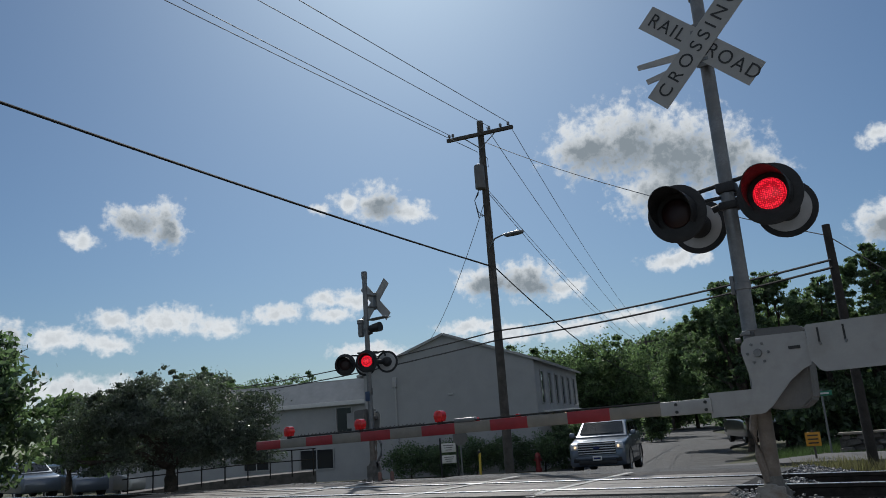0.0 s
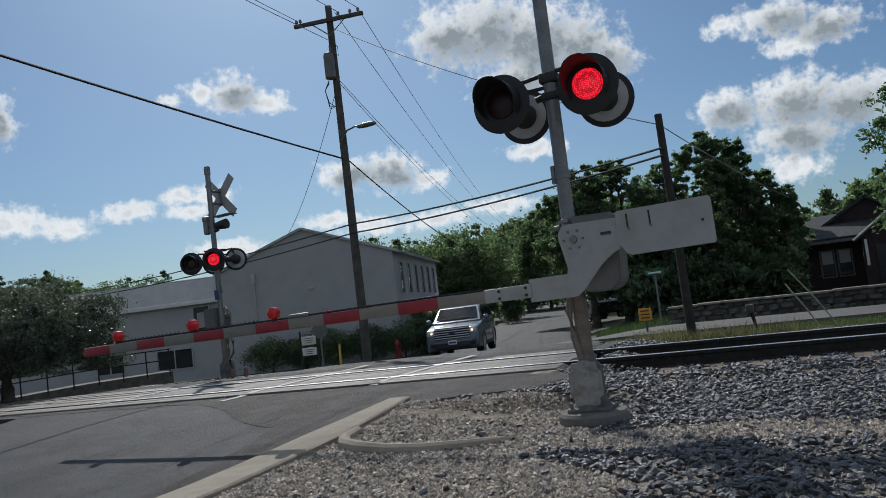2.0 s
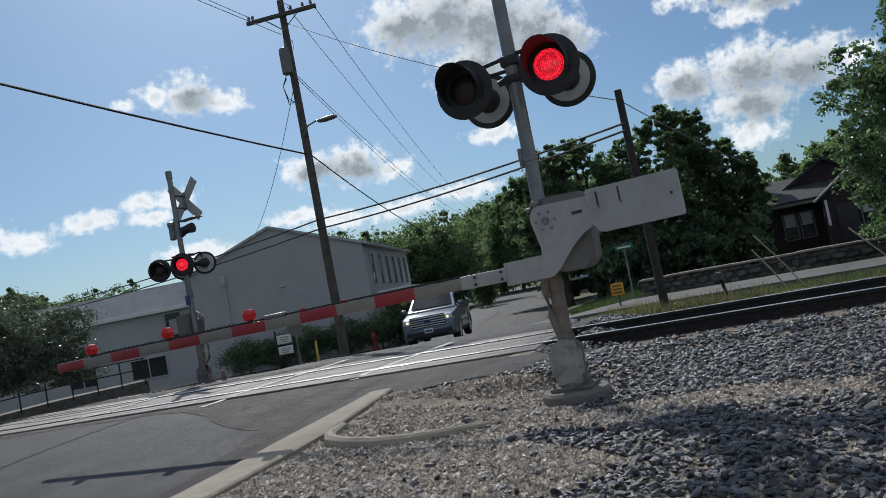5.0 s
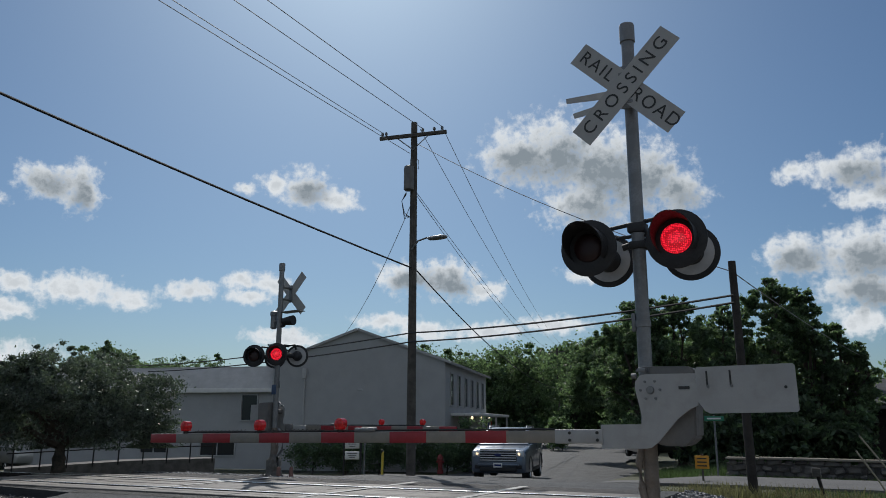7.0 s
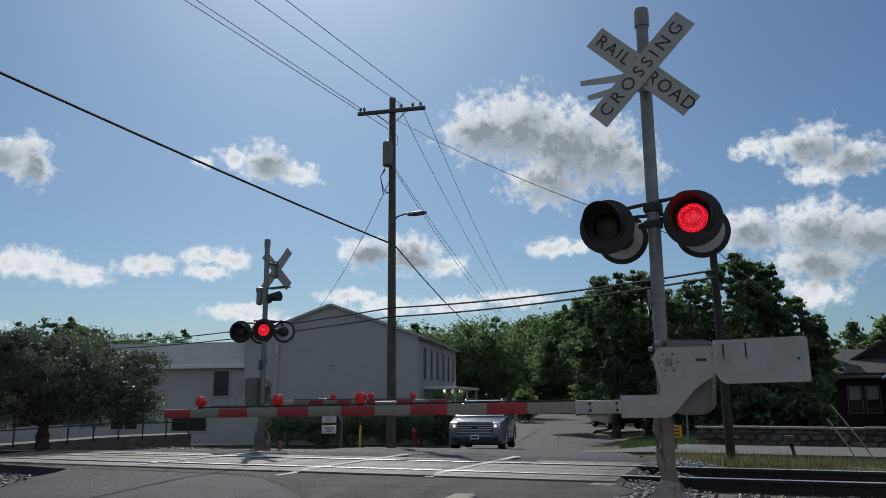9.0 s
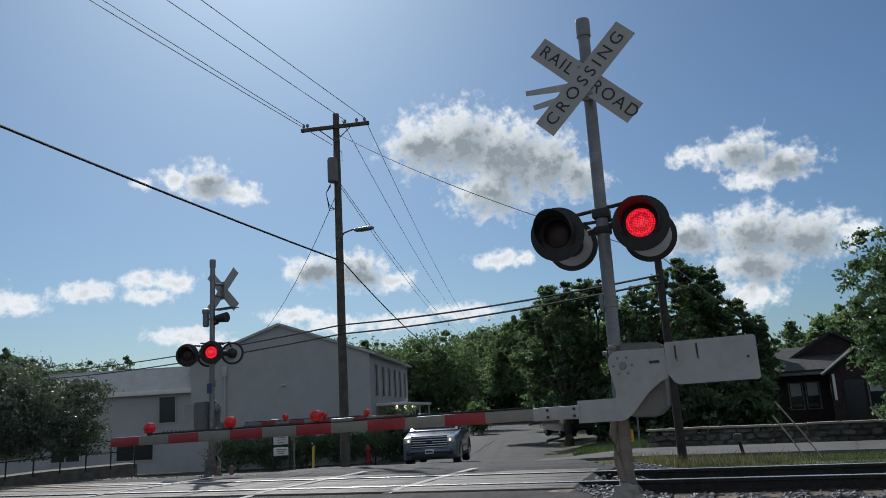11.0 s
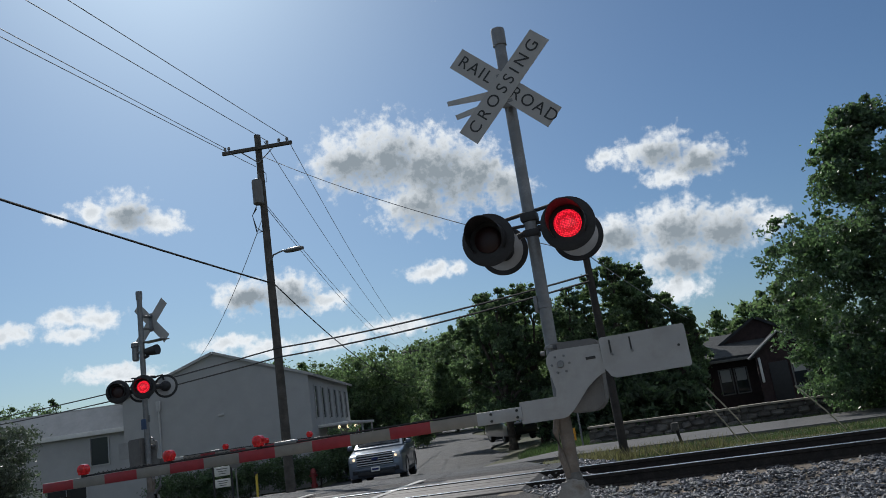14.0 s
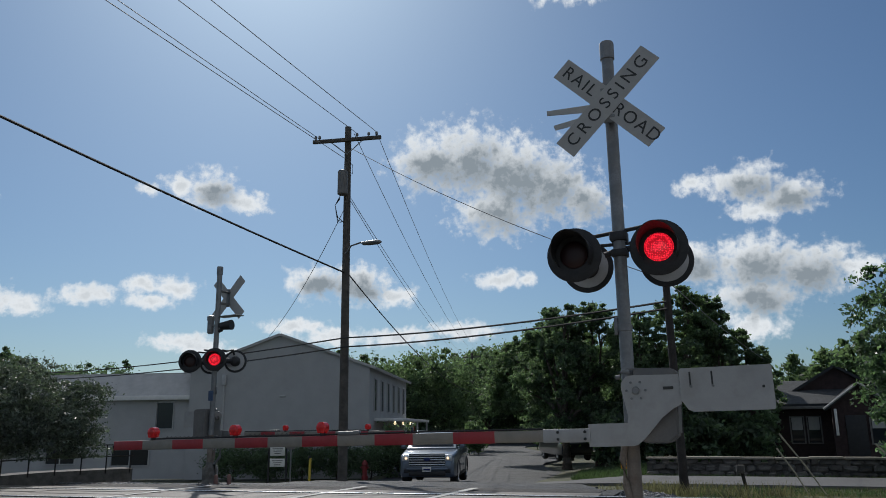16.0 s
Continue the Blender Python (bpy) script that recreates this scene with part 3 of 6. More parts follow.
tagged(sheet("ballast_bed", lambda y: -2.35, lambda y: 40.0, steps(9.0, 14.4, 0.45), lambda x, y: profile([(-1.3, -0.02), (-0.9, 0.06), (2.4, 0.06), (4.2, -0.1)], y - near_rail_y(x)), EARTH, 0.0, 60), "ballast bed under the railway track", "ground")

tagged(sheet("ballast_bed_west", lambda y: -40.0, lambda y: min(road_left(y) + 0.6, -8.2), steps(4.0, 13.6, 0.45), lambda x, y: profile([(-5.5, -0.06), (-2.5, 0.07), (2.4, 0.05), (4.0, -0.12)], y - near_rail_y(x)), DARK_EARTH, 0.0, 60), "stony ground beside the track west of the road", "ground")

# ---- railway signals ----
def light_unit(parent, x, y, z, facing, lit, yaw=0.0, hood=0.24):
    """A flashing light: round background, long visor, housing and lens; facing -1 looks to -y."""
    f = facing
    m = pose(x, y, z, 0, 0, yaw) @ pose(0, 0, 0, 90 if f < 0 else -90, 0, 0)      # local z points where the light looks
    bm = bmesh.new()
    lathe(bm, [(0.05, -0.012), (0.248, -0.012), (0.254, -0.006), (0.254, 0.004), (0.248, 0.008), (0.16, 0.008)], 40)
    unit = part("signal_light", bm, BLACK, parent, "black round signal light background", m)
    bm = bmesh.new()
    lathe(bm, [(0.03, -0.16), (0.07, -0.15), (0.10, -0.11), (0.11, -0.05), (0.115, -0.0125)], 28)
    part("housing", bm, BLACK, unit)
    bm = bmesh.new()
    rings = []
    for k in range(29):
        a = radians(-38 + 256 * k / 28)
        top = 0.5 + 0.5 * math.sin(a)
        ln = 0.07 + hood * top
        rings.append([(0.178 * math.cos(a), 0.178 * math.sin(a), 0.006), (0.176 * math.cos(a), 0.176 * math.sin(a), ln), (0.170 * math.cos(a), 0.170 * math.sin(a), ln), (0.172 * math.cos(a), 0.172 * math.sin(a), 0.006)])
    up = 1 if f < 0 else -1
    vs = [[bm.verts.new((px, up * py, pz)) for px, py, pz in r] for r in rings]
    for a, b in zip(vs, vs[1:]):
        for k in range(4):
            bm.faces.new((a[k], a[(k + 1) % 4], b[(k + 1) % 4], b[k]))
    bm.faces.new(vs[0])
    bm.faces.new(vs[-1][::-1])
    part("visor", bm, BLACK, unit)
    bm = bmesh.new()
    lathe(bm, [(0.130, 0.009), (0.125, 0.022), (0.10, 0.036), (0.05, 0.044), (0.01, 0.045)], 32)
    part("lens", bm, LENS_ON if lit else LENS_OFF, unit, "glowing red diode lens" if lit else "dark red unlit lens")
    bm = bmesh.new()
    lathe(bm, [(0.10, -0.0175), (0.205, -0.0175), (0.205, -0.0135), (0.10, -0.0135)], 36)
    part("back_plate", bm, DISC_BACK, unit, "pale grey back of the background disc")
    return unit


def bolt(bm, x, y, z, r=0.014, h=0.014):
    rod(bm, (x, y, z), (x, y - h, z), r, r * 0.9, 6)


def railway_signal(lit, rear=True, buck_y=-0.175, yaw=0.0, hood=0.24):
    s = thing("railway_signal", (0, 0, 0), "galvanised railway crossing signal mast with crossbuck and red lights", "crossing signal", "crossing signals")
    bm = bmesh.new()
    rod(bm, (0, 0, 1.17), (0, 0, 4.93), 0.060, 0.058, 24)
    part("mast", bm, STEEL, s)
    bm = bmesh.new()
    rod(bm, (0, 0, 0.45), (0, 0, 1.17), 0.062, 0.061, 24)
    part("mast_base", bm, RUST_STEEL, s, "rust-stained lower mast")
    bm = bmesh.new()
    lathe(bm, [(0.061, 4.78), (0.070, 4.785), (0.072, 4.94), (0.066, 4.965), (0.02, 4.975)], 24)
    part("cap", bm, STEEL, s)
    bm = bmesh.new()
    lathe(bm, [(0.29, -0.12), (0.295, 0.0), (0.295, 0.085), (0.275, 0.11), (0.18, 0.115)], 32)
    part("foundation", bm, DARK_CONCRETE, s, "round concrete foundation")
    bm = bmesh.new()
    box(bm, (0, 0, 0.13), (0.36, 0.34, 0.035), 0.012)
    lathe(bm, [(0.165, 0.14), (0.15, 0.17), (0.13, 0.20), (0.125, 0.24)], 20)
    box(bm, (0, 0, 0.345), (0.21, 0.21, 0.27), 0.015)
    lathe(bm, [(0.11, 0.475), (0.10, 0.50), (0.08, 0.52), (0.07, 0.57), (0.064, 0.59)], 20)
    for sx in (-1, 1):
        for sy in (-1, 1):
            rod(bm, (sx * 0.145, sy * 0.135, 0.14), (sx * 0.145, sy * 0.135, 0.19), 0.016, 0.016, 6)
    ped = part("pedestal", bm, CAST_DARK, s, "weathered cast pedestal with rust stains")
    bm = bmesh.new()
    quarter = [(0.138, 0.0), (0.138, 0.085), (0.130, 0.10), (0.112, 0.108), (0.105, 0.122), (0.105, 0.165), (0.092, 0.178), (0.052, 0.178), (0.040, 0.188), (0.0, 0.196)]
    half = quarter + [(-x, z) for x, z in quarter[-2::-1]]
    out = [(x, 0.345 + z) for x, z in half] + [(-x, 0.345 - z) for x, z in half[1:-1]]
    prism(bm, out, 0.03, Matrix.Translation((0, -0.128, 0)))
    prism(bm, [(x * 0.86, 0.345 + (z - 0.345) * 0.86) for x, z in out], 0.01, Matrix.Translation((0, -0.146, 0)))
    for x, z in ((-0.095, 0.46), (0.095, 0.46), (-0.095, 0.23), (0.095, 0.23), (0, 0.43), (0, 0.26)):
        bolt(bm, x, -0.150, z, 0.018)
    box(bm, (0, -0.154, 0.345), (0.11, 0.006, 0.05), 0.002)
    part("hand_hole_cover", bm, CAST, ped)
    # conduit down the mast
    bm = bmesh.new()
    tube(bm, [(-0.05, -0.03, 1.12), (-0.085, -0.05, 0.95), (-0.07, -0.05, 0.75), (-0.03, -0.045, 0.55)], 0.032, 10)
    part("conduit", bm, RUST_STEEL, s)
    bm = bmesh.new()
    lathe(bm, [(0.062, 2.08), (0.068, 2.085), (0.068, 2.14), (0.062, 2.145)], 20)
    box(bm, (-0.075, -0.01, 2.13), (0.035, 0.04, 0.16), 0.008)
    part("clamp", bm, STEEL, s)
    # crossbuck
    for ang, words, y in ((45, (("CROSSING", 0.0),), buck_y), (-45, (("RAIL", -0.36), ("ROAD", 0.36)), buck_y + 0.012)):
        bm = bmesh.new()
        box(bm, (0, 0, 0), (1.22, 0.004, 0.229), 0.0)
        m = pose(0, y, 4.27, 0, -ang, 0)
        blade = part("crossbuck_blade", bm, SIGN_WHITE, s, "white crossbuck blade with black lettering", m, 0)
        for text, at in words:
            letters(text, 0.172, SIGN_BLACK, pose(at, -0.004, 0), blade, "lettering", 1.42 if ang > 0 else 1.2)
    bm = bmesh.new()
    box(bm, (0, buck_y / 2 - 0.01, 4.40), (0.12, -buck_y - 0.03, 0.03), 0.005)
    box(bm, (0, buck_y / 2 - 0.01, 4.12), (0.12, -buck_y - 0.03, 0.03), 0.005)
    box(bm, (0, buck_y + 0.023, 4.27), (0.10, 0.012, 0.42), 0.004)
    part("crossbuck_bracket", bm, STEEL, s)
    if rear:
        for out in ([(-0.66, 4.345), (-0.665, 4.395), (-0.10, 4.385), (-0.10, 4.30)], [(-0.585, 4.175), (-0.60, 4.225), (-0.10, 4.30), (-0.10, 4.225)]):
            bm = bmesh.new()
            prism(bm, out, 0.012, Matrix.Translation((0, 0.12, 0)))
            part("rear_blade", bm, DISC_BACK, s, "grey edge of the rear sign blade", None, 0)
    # crossarm with two pairs of lights
    bm = bmesh.new()
    tube(bm, [(-0.36, 0.0, 2.98), (0.0, 0.0, 3.02), (0.36, 0.0, 3.06)], 0.019, 10)
    tube(bm, [(-0.14, -0.02, 2.80), (0.0, 0.0, 2.84), (0.14, 0.02, 2.86)], 0.03, 10)
    box(bm, (0, 0, 2.97), (0.16, 0.15, 0.09), 0.015)
    box(bm, (0, 0, 2.81), (0.15, 0.15, 0.07), 0.015)
    for sx in (-1, 1):
        tube(bm, [(sx * 0.36, -0.02, 3.0), (sx * 0.38, -0.16, 3.03), (sx * 0.38, -0.20, 2.92)], 0.022, 8)
        tube(bm, [(sx * 0.36, 0.02, 3.0), (sx * 0.38, 0.16, 3.0), (sx * 0.38, 0.20, 2.92)], 0.022, 8)
        box(bm, (sx * 0.20, 0, 2.90), (0.30, 0.03, 0.03), 0.008)
        rod(bm, (sx * 0.38, -0.1, 2.78), (sx * 0.38, 0.35, 2.78), 0.06, 0.06, 14)
    part("crossarm", bm, BLACK, s)
    light_unit(s, -0.38, -0.25, 2.78, -1, lit == 0, yaw, hood)
    light_unit(s, 0.38, -0.25, 2.78, -1, lit == 1, yaw, hood)
    light_unit(s, -0.38, 0.38, 2.78, 1, lit == 2, yaw, hood)
    light_unit(s, 0.38, 0.38, 2.78, 1, False, yaw, hood)
    # gate mechanism housing
    bm = bmesh.new()
    prism(bm, [(-0.02, 1.12), (0.06, 1.09), (0.24, 1.09), (0.32, 1.16), (0.34, 1.69), (0.30, 1.725), (-0.03, 1.735)], 0.32, Matrix.Translation((0.10, -0.02, 0)))
    bmesh.ops.bevel(bm, geom=bm.edges[:], offset=0.015, segments=2, affect="EDGES")
    mech = part("mechanism_housing", bm, BOX_GREY, s, "grey gate mechanism housing")
    bm = bmesh.new()
    tube(bm, [(-0.05, -0.12, 1.70), (0.02, -0.13, 1.735), (0.16, -0.13, 1.72), (0.42, -0.12, 1.69)], 0.012, 6)
    box(bm, (0.0, -0.12, 1.71), (0.07, 0.04, 0.035), 0.006)
    box(bm, (0.13, -0.12, 1.715), (0.05, 0.04, 0.04), 0.006)
    rod(bm, (-0.09, -0.13, 1.66), (-0.05, -0.13, 1.66), 0.022, 0.022, 8)
    part("latch", bm, STEEL, mech)
    return s


def crossing_gate(tip=-5.75, lamps=(-5.22, -4.14, -3.09)):
    """Counterweighted arm, lowered; the pivot is the origin and the arm runs to -x."""
    g = thing("crossing_gate", (0, 0, 0), "lowered red and white striped crossing gate arm", "crossing gate", "crossing gates")
    out = [(-0.43, -0.27), (-0.09, -0.27), (-0.08, -0.22), (-0.125, 0.02), (-0.12, 0.07), (-0.08, 0.12), (-0.02, 0.13), (0.36, 0.12), (0.37, -0.13), (0.30, -0.16), (0.20, -0.235), (0.04, -0.41), (-0.02, -0.455), (-0.06, -0.463), (-0.43, -0.463)]
    bm = bmesh.new()
    prism(bm, out, 0.018)
    front = part("arm_support", bm, ALU_WHITE, g, "dull white cast arm support plate", None, 30)
    for k in range(6):
        a = 2 * math.pi * k / 6
        bm = bmesh.new()
        bolt(bm, 0.105 * math.cos(a) * 0.75, -0.009, 0.105 * math.sin(a) * 0.75, 0.012)
        part("bolt", bm, STEEL, front)
    bm = bmesh.new()
    rod(bm, (0, -0.008, 0), (0, -0.03, 0), 0.034, 0.03, 12)
    part("pivot_bolt", bm, STEEL, front)
    bm = bmesh.new()
    box(bm, (0.27, -0.0115, 0.01), (0.085, 0.006, 0.024), 0.0)
    part("slot", bm, SIGN_BLACK, front)
    bm = bmesh.new()
    cw = [(0.40, -0.14), (0.42, -0.175), (0.46, -0.195), (1.08, -0.195), (1.095, -0.18), (1.095, 0.15), (1.08, 0.165), (0.385, 0.165), (0.37, 0.15), (0.37, -0.10)]
    prism(bm, cw, 0.03, Matrix.Translation((0.0, -0.02, 0)))
    weight = part("counterweight", bm, ALU_WHITE, g, "dull white counterweight plate", None, 30)
    bm = bmesh.new()
    rod(bm, (1.02, -0.034, -0.01), (1.02, -0.042, -0.01), 0.012, 0.012, 8)
    part("hole", bm, SIGN_BLACK, weight)
    for x in (0.455, 0.63):
        bm = bmesh.new()
        box(bm, (x, -0.037, 0.07), (0.014, 0.006, 0.125), 0.0)
        part("slot", bm, SIGN_BLACK, weight)
        bm = bmesh.new()
        bolt(bm, x + 0.004, -0.036, 0.012, 0.012)
        part("bolt", bm, STEEL, weight)
    # the arm itself
    bm = bmesh.new()
    box(bm, (-0.625, 0, -0.365), (0.42, 0.05, 0.115), 0.006)
    root = part("arm_root", bm, ALU_WHITE, g)
    for x in (-0.70, -0.46):
        for z in (-0.395, -0.335):
            bm = bmesh.new()
            bolt(bm, x, -0.025, z, 0.014)
            part("bolt", bm, SIGN_BLACK, root)
    bm = bmesh.new()
    box(bm, ((tip - 0.81) / 2, 0, -0.365), (-0.81 - tip, 0.042, 0.102), 0.008)
    arm = part("arm", bm, WHITE_SHEET, g, "pale fibreglass gate arm")
    wid = 0.406
    for i in range(0, int((-1.2 - tip) / wid), 2):
        x = tip + wid * i
        bm = bmesh.new()
        box(bm, (x + wid / 2 - 0.002, 0, -0.365), (wid, 0.048, 0.097 + 0.001 * i), 0.006)
        part("red_stripe", bm, RED_SHEET, arm)
    # conduit and lamps on top
    bm = bmesh.new()
    tube(bm, [(-0.84, 0.0, -0.303), (-2.0, 0, -0.300), (-3.4, 0, -0.303), (lamps[0], 0, -0.302)], 0.010, 6)
    for a, b in ((lamps[2] - 0.2, lamps[1] + 0.15), (lamps[1] - 0.2, lamps[0] + 0.15)):
        tube(bm, [(a + (b - a) * k / 50, 0.012 * math.sin(k * 1.6), -0.288 + 0.010 * math.cos(k * 1.6)) for k in range(51)], 0.004, 4)
    part("cable", bm, WIRE, arm)
    bm = bmesh.new()
    box(bm, (lamps[2] + 0.3, 0, -0.293), (0.24, 0.06, 0.04), 0.012)
    part("junction_box", bm, STEEL, arm)
    for i, x in enumerate(lamps):
        bm = bmesh.new()
        rod(bm, (x, 0, -0.315), (x, 0, -0.285), 0.028, 0.028, 10)
        foot = part("gate_lamp", bm, BLACK, arm)
        bm = bmesh.new()
        lathe(bm, [(0.045, -0.045), (0.055, -0.035), (0.055, 0.035), (0.045, 0.045), (0.02, 0.052)], 20, pose(x, 0, -0.232, 90, 0, 0))
        lathe(bm, [(0.05, -0.055), (0.056, -0.045), (0.05, 0.02)], 8, pose(x, 0, -0.232))
        part("lens", bm, ARM_LAMP, foot, "red gate lamp lens")
    # rear support plate and crosspiece
    bm = bmesh.new()
    rod(bm, (0, 0.01, 0), (0, 0.12, 0), 0.05, 0.05, 14)
    part("hub", bm, BOX_GREY, g)
    bm = bmesh.new()
    box(bm, (-0.30, 0.035, -0.36), (0.22, 0.05, 0.16), 0.01)
    part("arm_clamp", bm, BOX_GREY, g)
    return g


near_signal = railway_signal(1)
near_signal.matrix_basis = pose(-0.975, 7.0, 0.0)
near_gate = crossing_gate()
near_gate.matrix_basis = pose(-0.875, 6.72, 1.535, 0, -0.8, 0)
FAR_AT = pose(-11.2, 14.15, -0.02, 0, 0, 172)
far_signal = railway_signal(2, False, -0.32, 34.0, 0.13)
far_signal.matrix_basis = FAR_AT
bm = bmesh.new()
lathe(bm, [(0.05, 3.42), (0.075, 3.45), (0.075, 3.72), (0.09, 3.74), (0.09, 3.82), (0.04, 3.85)], 16, Matrix.Translation((0.2, 0, 0)))
rod(bm, (0.2, 0, 3.6), (0, 0, 3.6), 0.03, 0.03, 8)
part("bell", bm, STEEL, far_signal, "grey warning bell canister")
bm = bmesh.new()
rod(bm, (-0.08, -0.05, 3.58), (-0.36, -0.10, 3.60), 0.085, 0.115, 18)
rod(bm, (0, 0, 3.45), (-0.12, -0.06, 3.5), 0.04, 0.04, 8)
part("side_light", bm, BLACK, far_signal, "black hooded side light")
bm = bmesh.new()
box(bm, (-0.30, -0.10, 3.80), (0.62, 0.24, 0.02), 0.005)
part("side_plate", bm, STEEL, far_signal)
bm = bmesh.new()
box(bm, (0.0, 0.072, 2.02), (0.14, 0.02, 0.22), 0.005)
part("blue_notice", bm, surface("blue notice plate", (0.05, 0.085, 0.16), 0.6, vary=0.1), far_signal, "small blue notice plate on the mast")
bm = bmesh.new()
tube(bm, [(-0.25, 0.1, 1.15), (-0.42, 0.1, 0.95), (-0.40, 0.1, 0.7), (-0.25, 0.1, 0.55), (-0.3, 0.1, 0.2)], 0.03, 8)
part("cable_loop", bm, STEEL, far_signal)
far_gate = crossing_gate(-4.97, (-4.14, -3.06, -2.0))
far_gate.matrix_basis = FAR_AT @ pose(0.10, -0.28, 1.535)

# ---- poles and wires ----


def view(az, dist, z=0.0):
    """A place at that bearing and distance from where one stands by the road."""
    return Vector((0.3 + dist * math.sin(radians(az)), dist * math.cos(radians(az)), z))


def ground_at(v):
    return land(v.x, v.y) - 0.06



def utility_pole(at, height, r0, r1, lean=(0, 0), label="tall weathered timber utility pole", timber=WOOD_POLE):
    p = thing("utility_pole", at, label, "utility pole", "utility poles")
    bm = bmesh.new()
    n = 10
    tube(bm, [(lean[0] * i / n, lean[1] * i / n, -0.4 + (height + 0.4) * i / n) for i in range(n + 1)], [r0 + (r1 - r0) * i / n for i in range(n + 1)], 14)
    part("shaft", bm, timber, p)
    return p


FAR_POLE = view(-19.9, 92, 9.4)
POLE = Vector((-11.82, 21.2, -0.32))
pole = utility_pole(POLE, 11.45, 0.15, 0.105)
ARM_AZ = 12.0
bm = bmesh.new()
arm_m = pose(0, 0, 10.95, 0, 0, ARM_AZ)
box(bm, (0, -0.14, 0), (2.35, 0.10, 0.12), 0.01, arm_m)
xarm = part("crossarm", bm, WOOD_POLE, pole)
bm = bmesh.new()
for sx in (-1, 1):
    rod(bm, arm_m @ Vector((sx * 0.55, -0.14, -0.05)), arm_m @ Vector((0, -0.12, -0.5)), 0.018, 0.018, 6)
part("brace", bm, STEEL, xarm)
INS = (-1.08, -0.95, 0.35, 0.75, 1.02)
for x in INS:
    bm = bmesh.new()
    lathe(bm, [(0.02, 0.05), (0.02, 0.10), (0.05, 0.11), (0.045, 0.15), (0.05, 0.17), (0.03, 0.21)], 12, arm_m @ Matrix.Translation((x, -0.14, 0)))
    part("insulator", bm, STEEL, xarm)
bm = bmesh.new()
lathe(bm, [(0.13, 9.0), (0.17, 9.03), (0.17, 9.75), (0.15, 9.82), (0.06, 9.86)], 18, Matrix.Translation((-0.02, -0.27, 0)))
lathe(bm, [(0.025, 9.85), (0.04, 9.9), (0.03, 10.0), (0.04, 10.05)], 10, Matrix.Translation((0.06, -0.27, 0)))
part("transformer", bm, BOX_GREY, pole, "grey can transformer")
bm = bmesh.new()
tube(bm, [(0.02, -0.1, 7.05), (0.25, -0.12, 7.30), (0.6, -0.16, 7.36), (0.78, -0.18, 7.32)], 0.028, 8)
bracket = part("street_lamp_arm", bm, STEEL, pole)
bm = bmesh.new()
lathe(bm, [(0.05, -0.34), (0.10, -0.28), (0.125, -0.1), (0.125, 0.15), (0.09, 0.3), (0.04, 0.34)], 14, pose(1.02, -0.2, 7.31, 0, 90, 0) @ Matrix.Diagonal((0.6, 1, 1, 1)))
part("lamp_head", bm, STEEL, bracket, "grey cobra-head street lamp")
bm = bmesh.new()
for k in range(3):
    tube(bm, [(-0.15, -0.2, 9.0 - 0.05 * k), (-0.32, -0.22, 8.7), (-0.25, -0.15, 8.3 - 0.1 * k), (-0.08, -0.1, 8.15)], 0.012, 5)
part("drip_loop", bm, WIRE, pole)
bm = bmesh.new()
tube(bm, [(0.1, -0.2, 10.2), (0.3, -0.2, 10.0), (0.3, -0.2, 9.7), (0.12, -0.2, 9.8)], 0.012, 5)
part("jumper_wire", bm, WIRE, pole)

far_pole = utility_pole((FAR_POLE.x, FAR_POLE.y, -1.0), 10.9, 0.15, 0.11, (0, 0), "distant timber utility pole along the road")
bm = bmesh.new()
box(bm, (0, 0, 10.4), (2.3, 0.1, 0.12), 0.01)
part("crossarm", bm, WOOD_POLE, far_pole)
stub = utility_pole((-1.45, 16.75, -0.1), 4.62, 0.095, 0.075, (-0.06, 0.0), "short dark timber pole on the grass verge", WOOD_DARK)


def wire(name, a, b, sag, r, material, label, n=18):
    bm = bmesh.new()
    tube(bm, hang(a, b, sag, n), r, 5)
    return tagged(part(name, bm, material), label, "cable", "overhead wires")


def on_arm(x, dz=0.2):
    return POLE + Vector((arm_m @ Vector((x, -0.14, dz))))


# high-voltage conductors from the crossarm, to the near left and on beyond
STUB_TOP = Vector((-1.51, 16.75, 4.3))
WIRES_NEAR = [
    (on_arm(1.02), (-11.0, -26.0, 12.5), 0.2), (on_arm(0.35), (-12.5, -26.0, 13.0), 0.2), (on_arm(-1.08), (-12.75, -26.0, 12.5), 0.2),
    (POLE + Vector((-0.1, -0.1, 10.35)), (-14.25, -26.0, 13.0), 0.2),
    (on_arm(1.02), FAR_POLE + Vector((1.0, 0, 0.5)), 1.2), (on_arm(0.25), FAR_POLE + Vector((0.4, 0, 0.5)), 1.2),
    (POLE + Vector((0.1, 0, 9.0)), FAR_POLE + Vector((0, 0, -0.2)), 1.0), (POLE + Vector((0.1, 0, 8.9)), FAR_POLE + Vector((-0.4, 0, -0.4)), 1.1),
    (POLE + Vector((0.1, 0, 10.7)), STUB_TOP, 0.25), (STUB_TOP, (0.9, 43.5, 4.3), 0.15),
    (POLE + Vector((-0.1, 0, 8.6)), (-22.28, 32.03, 5.64), 0.4),
]
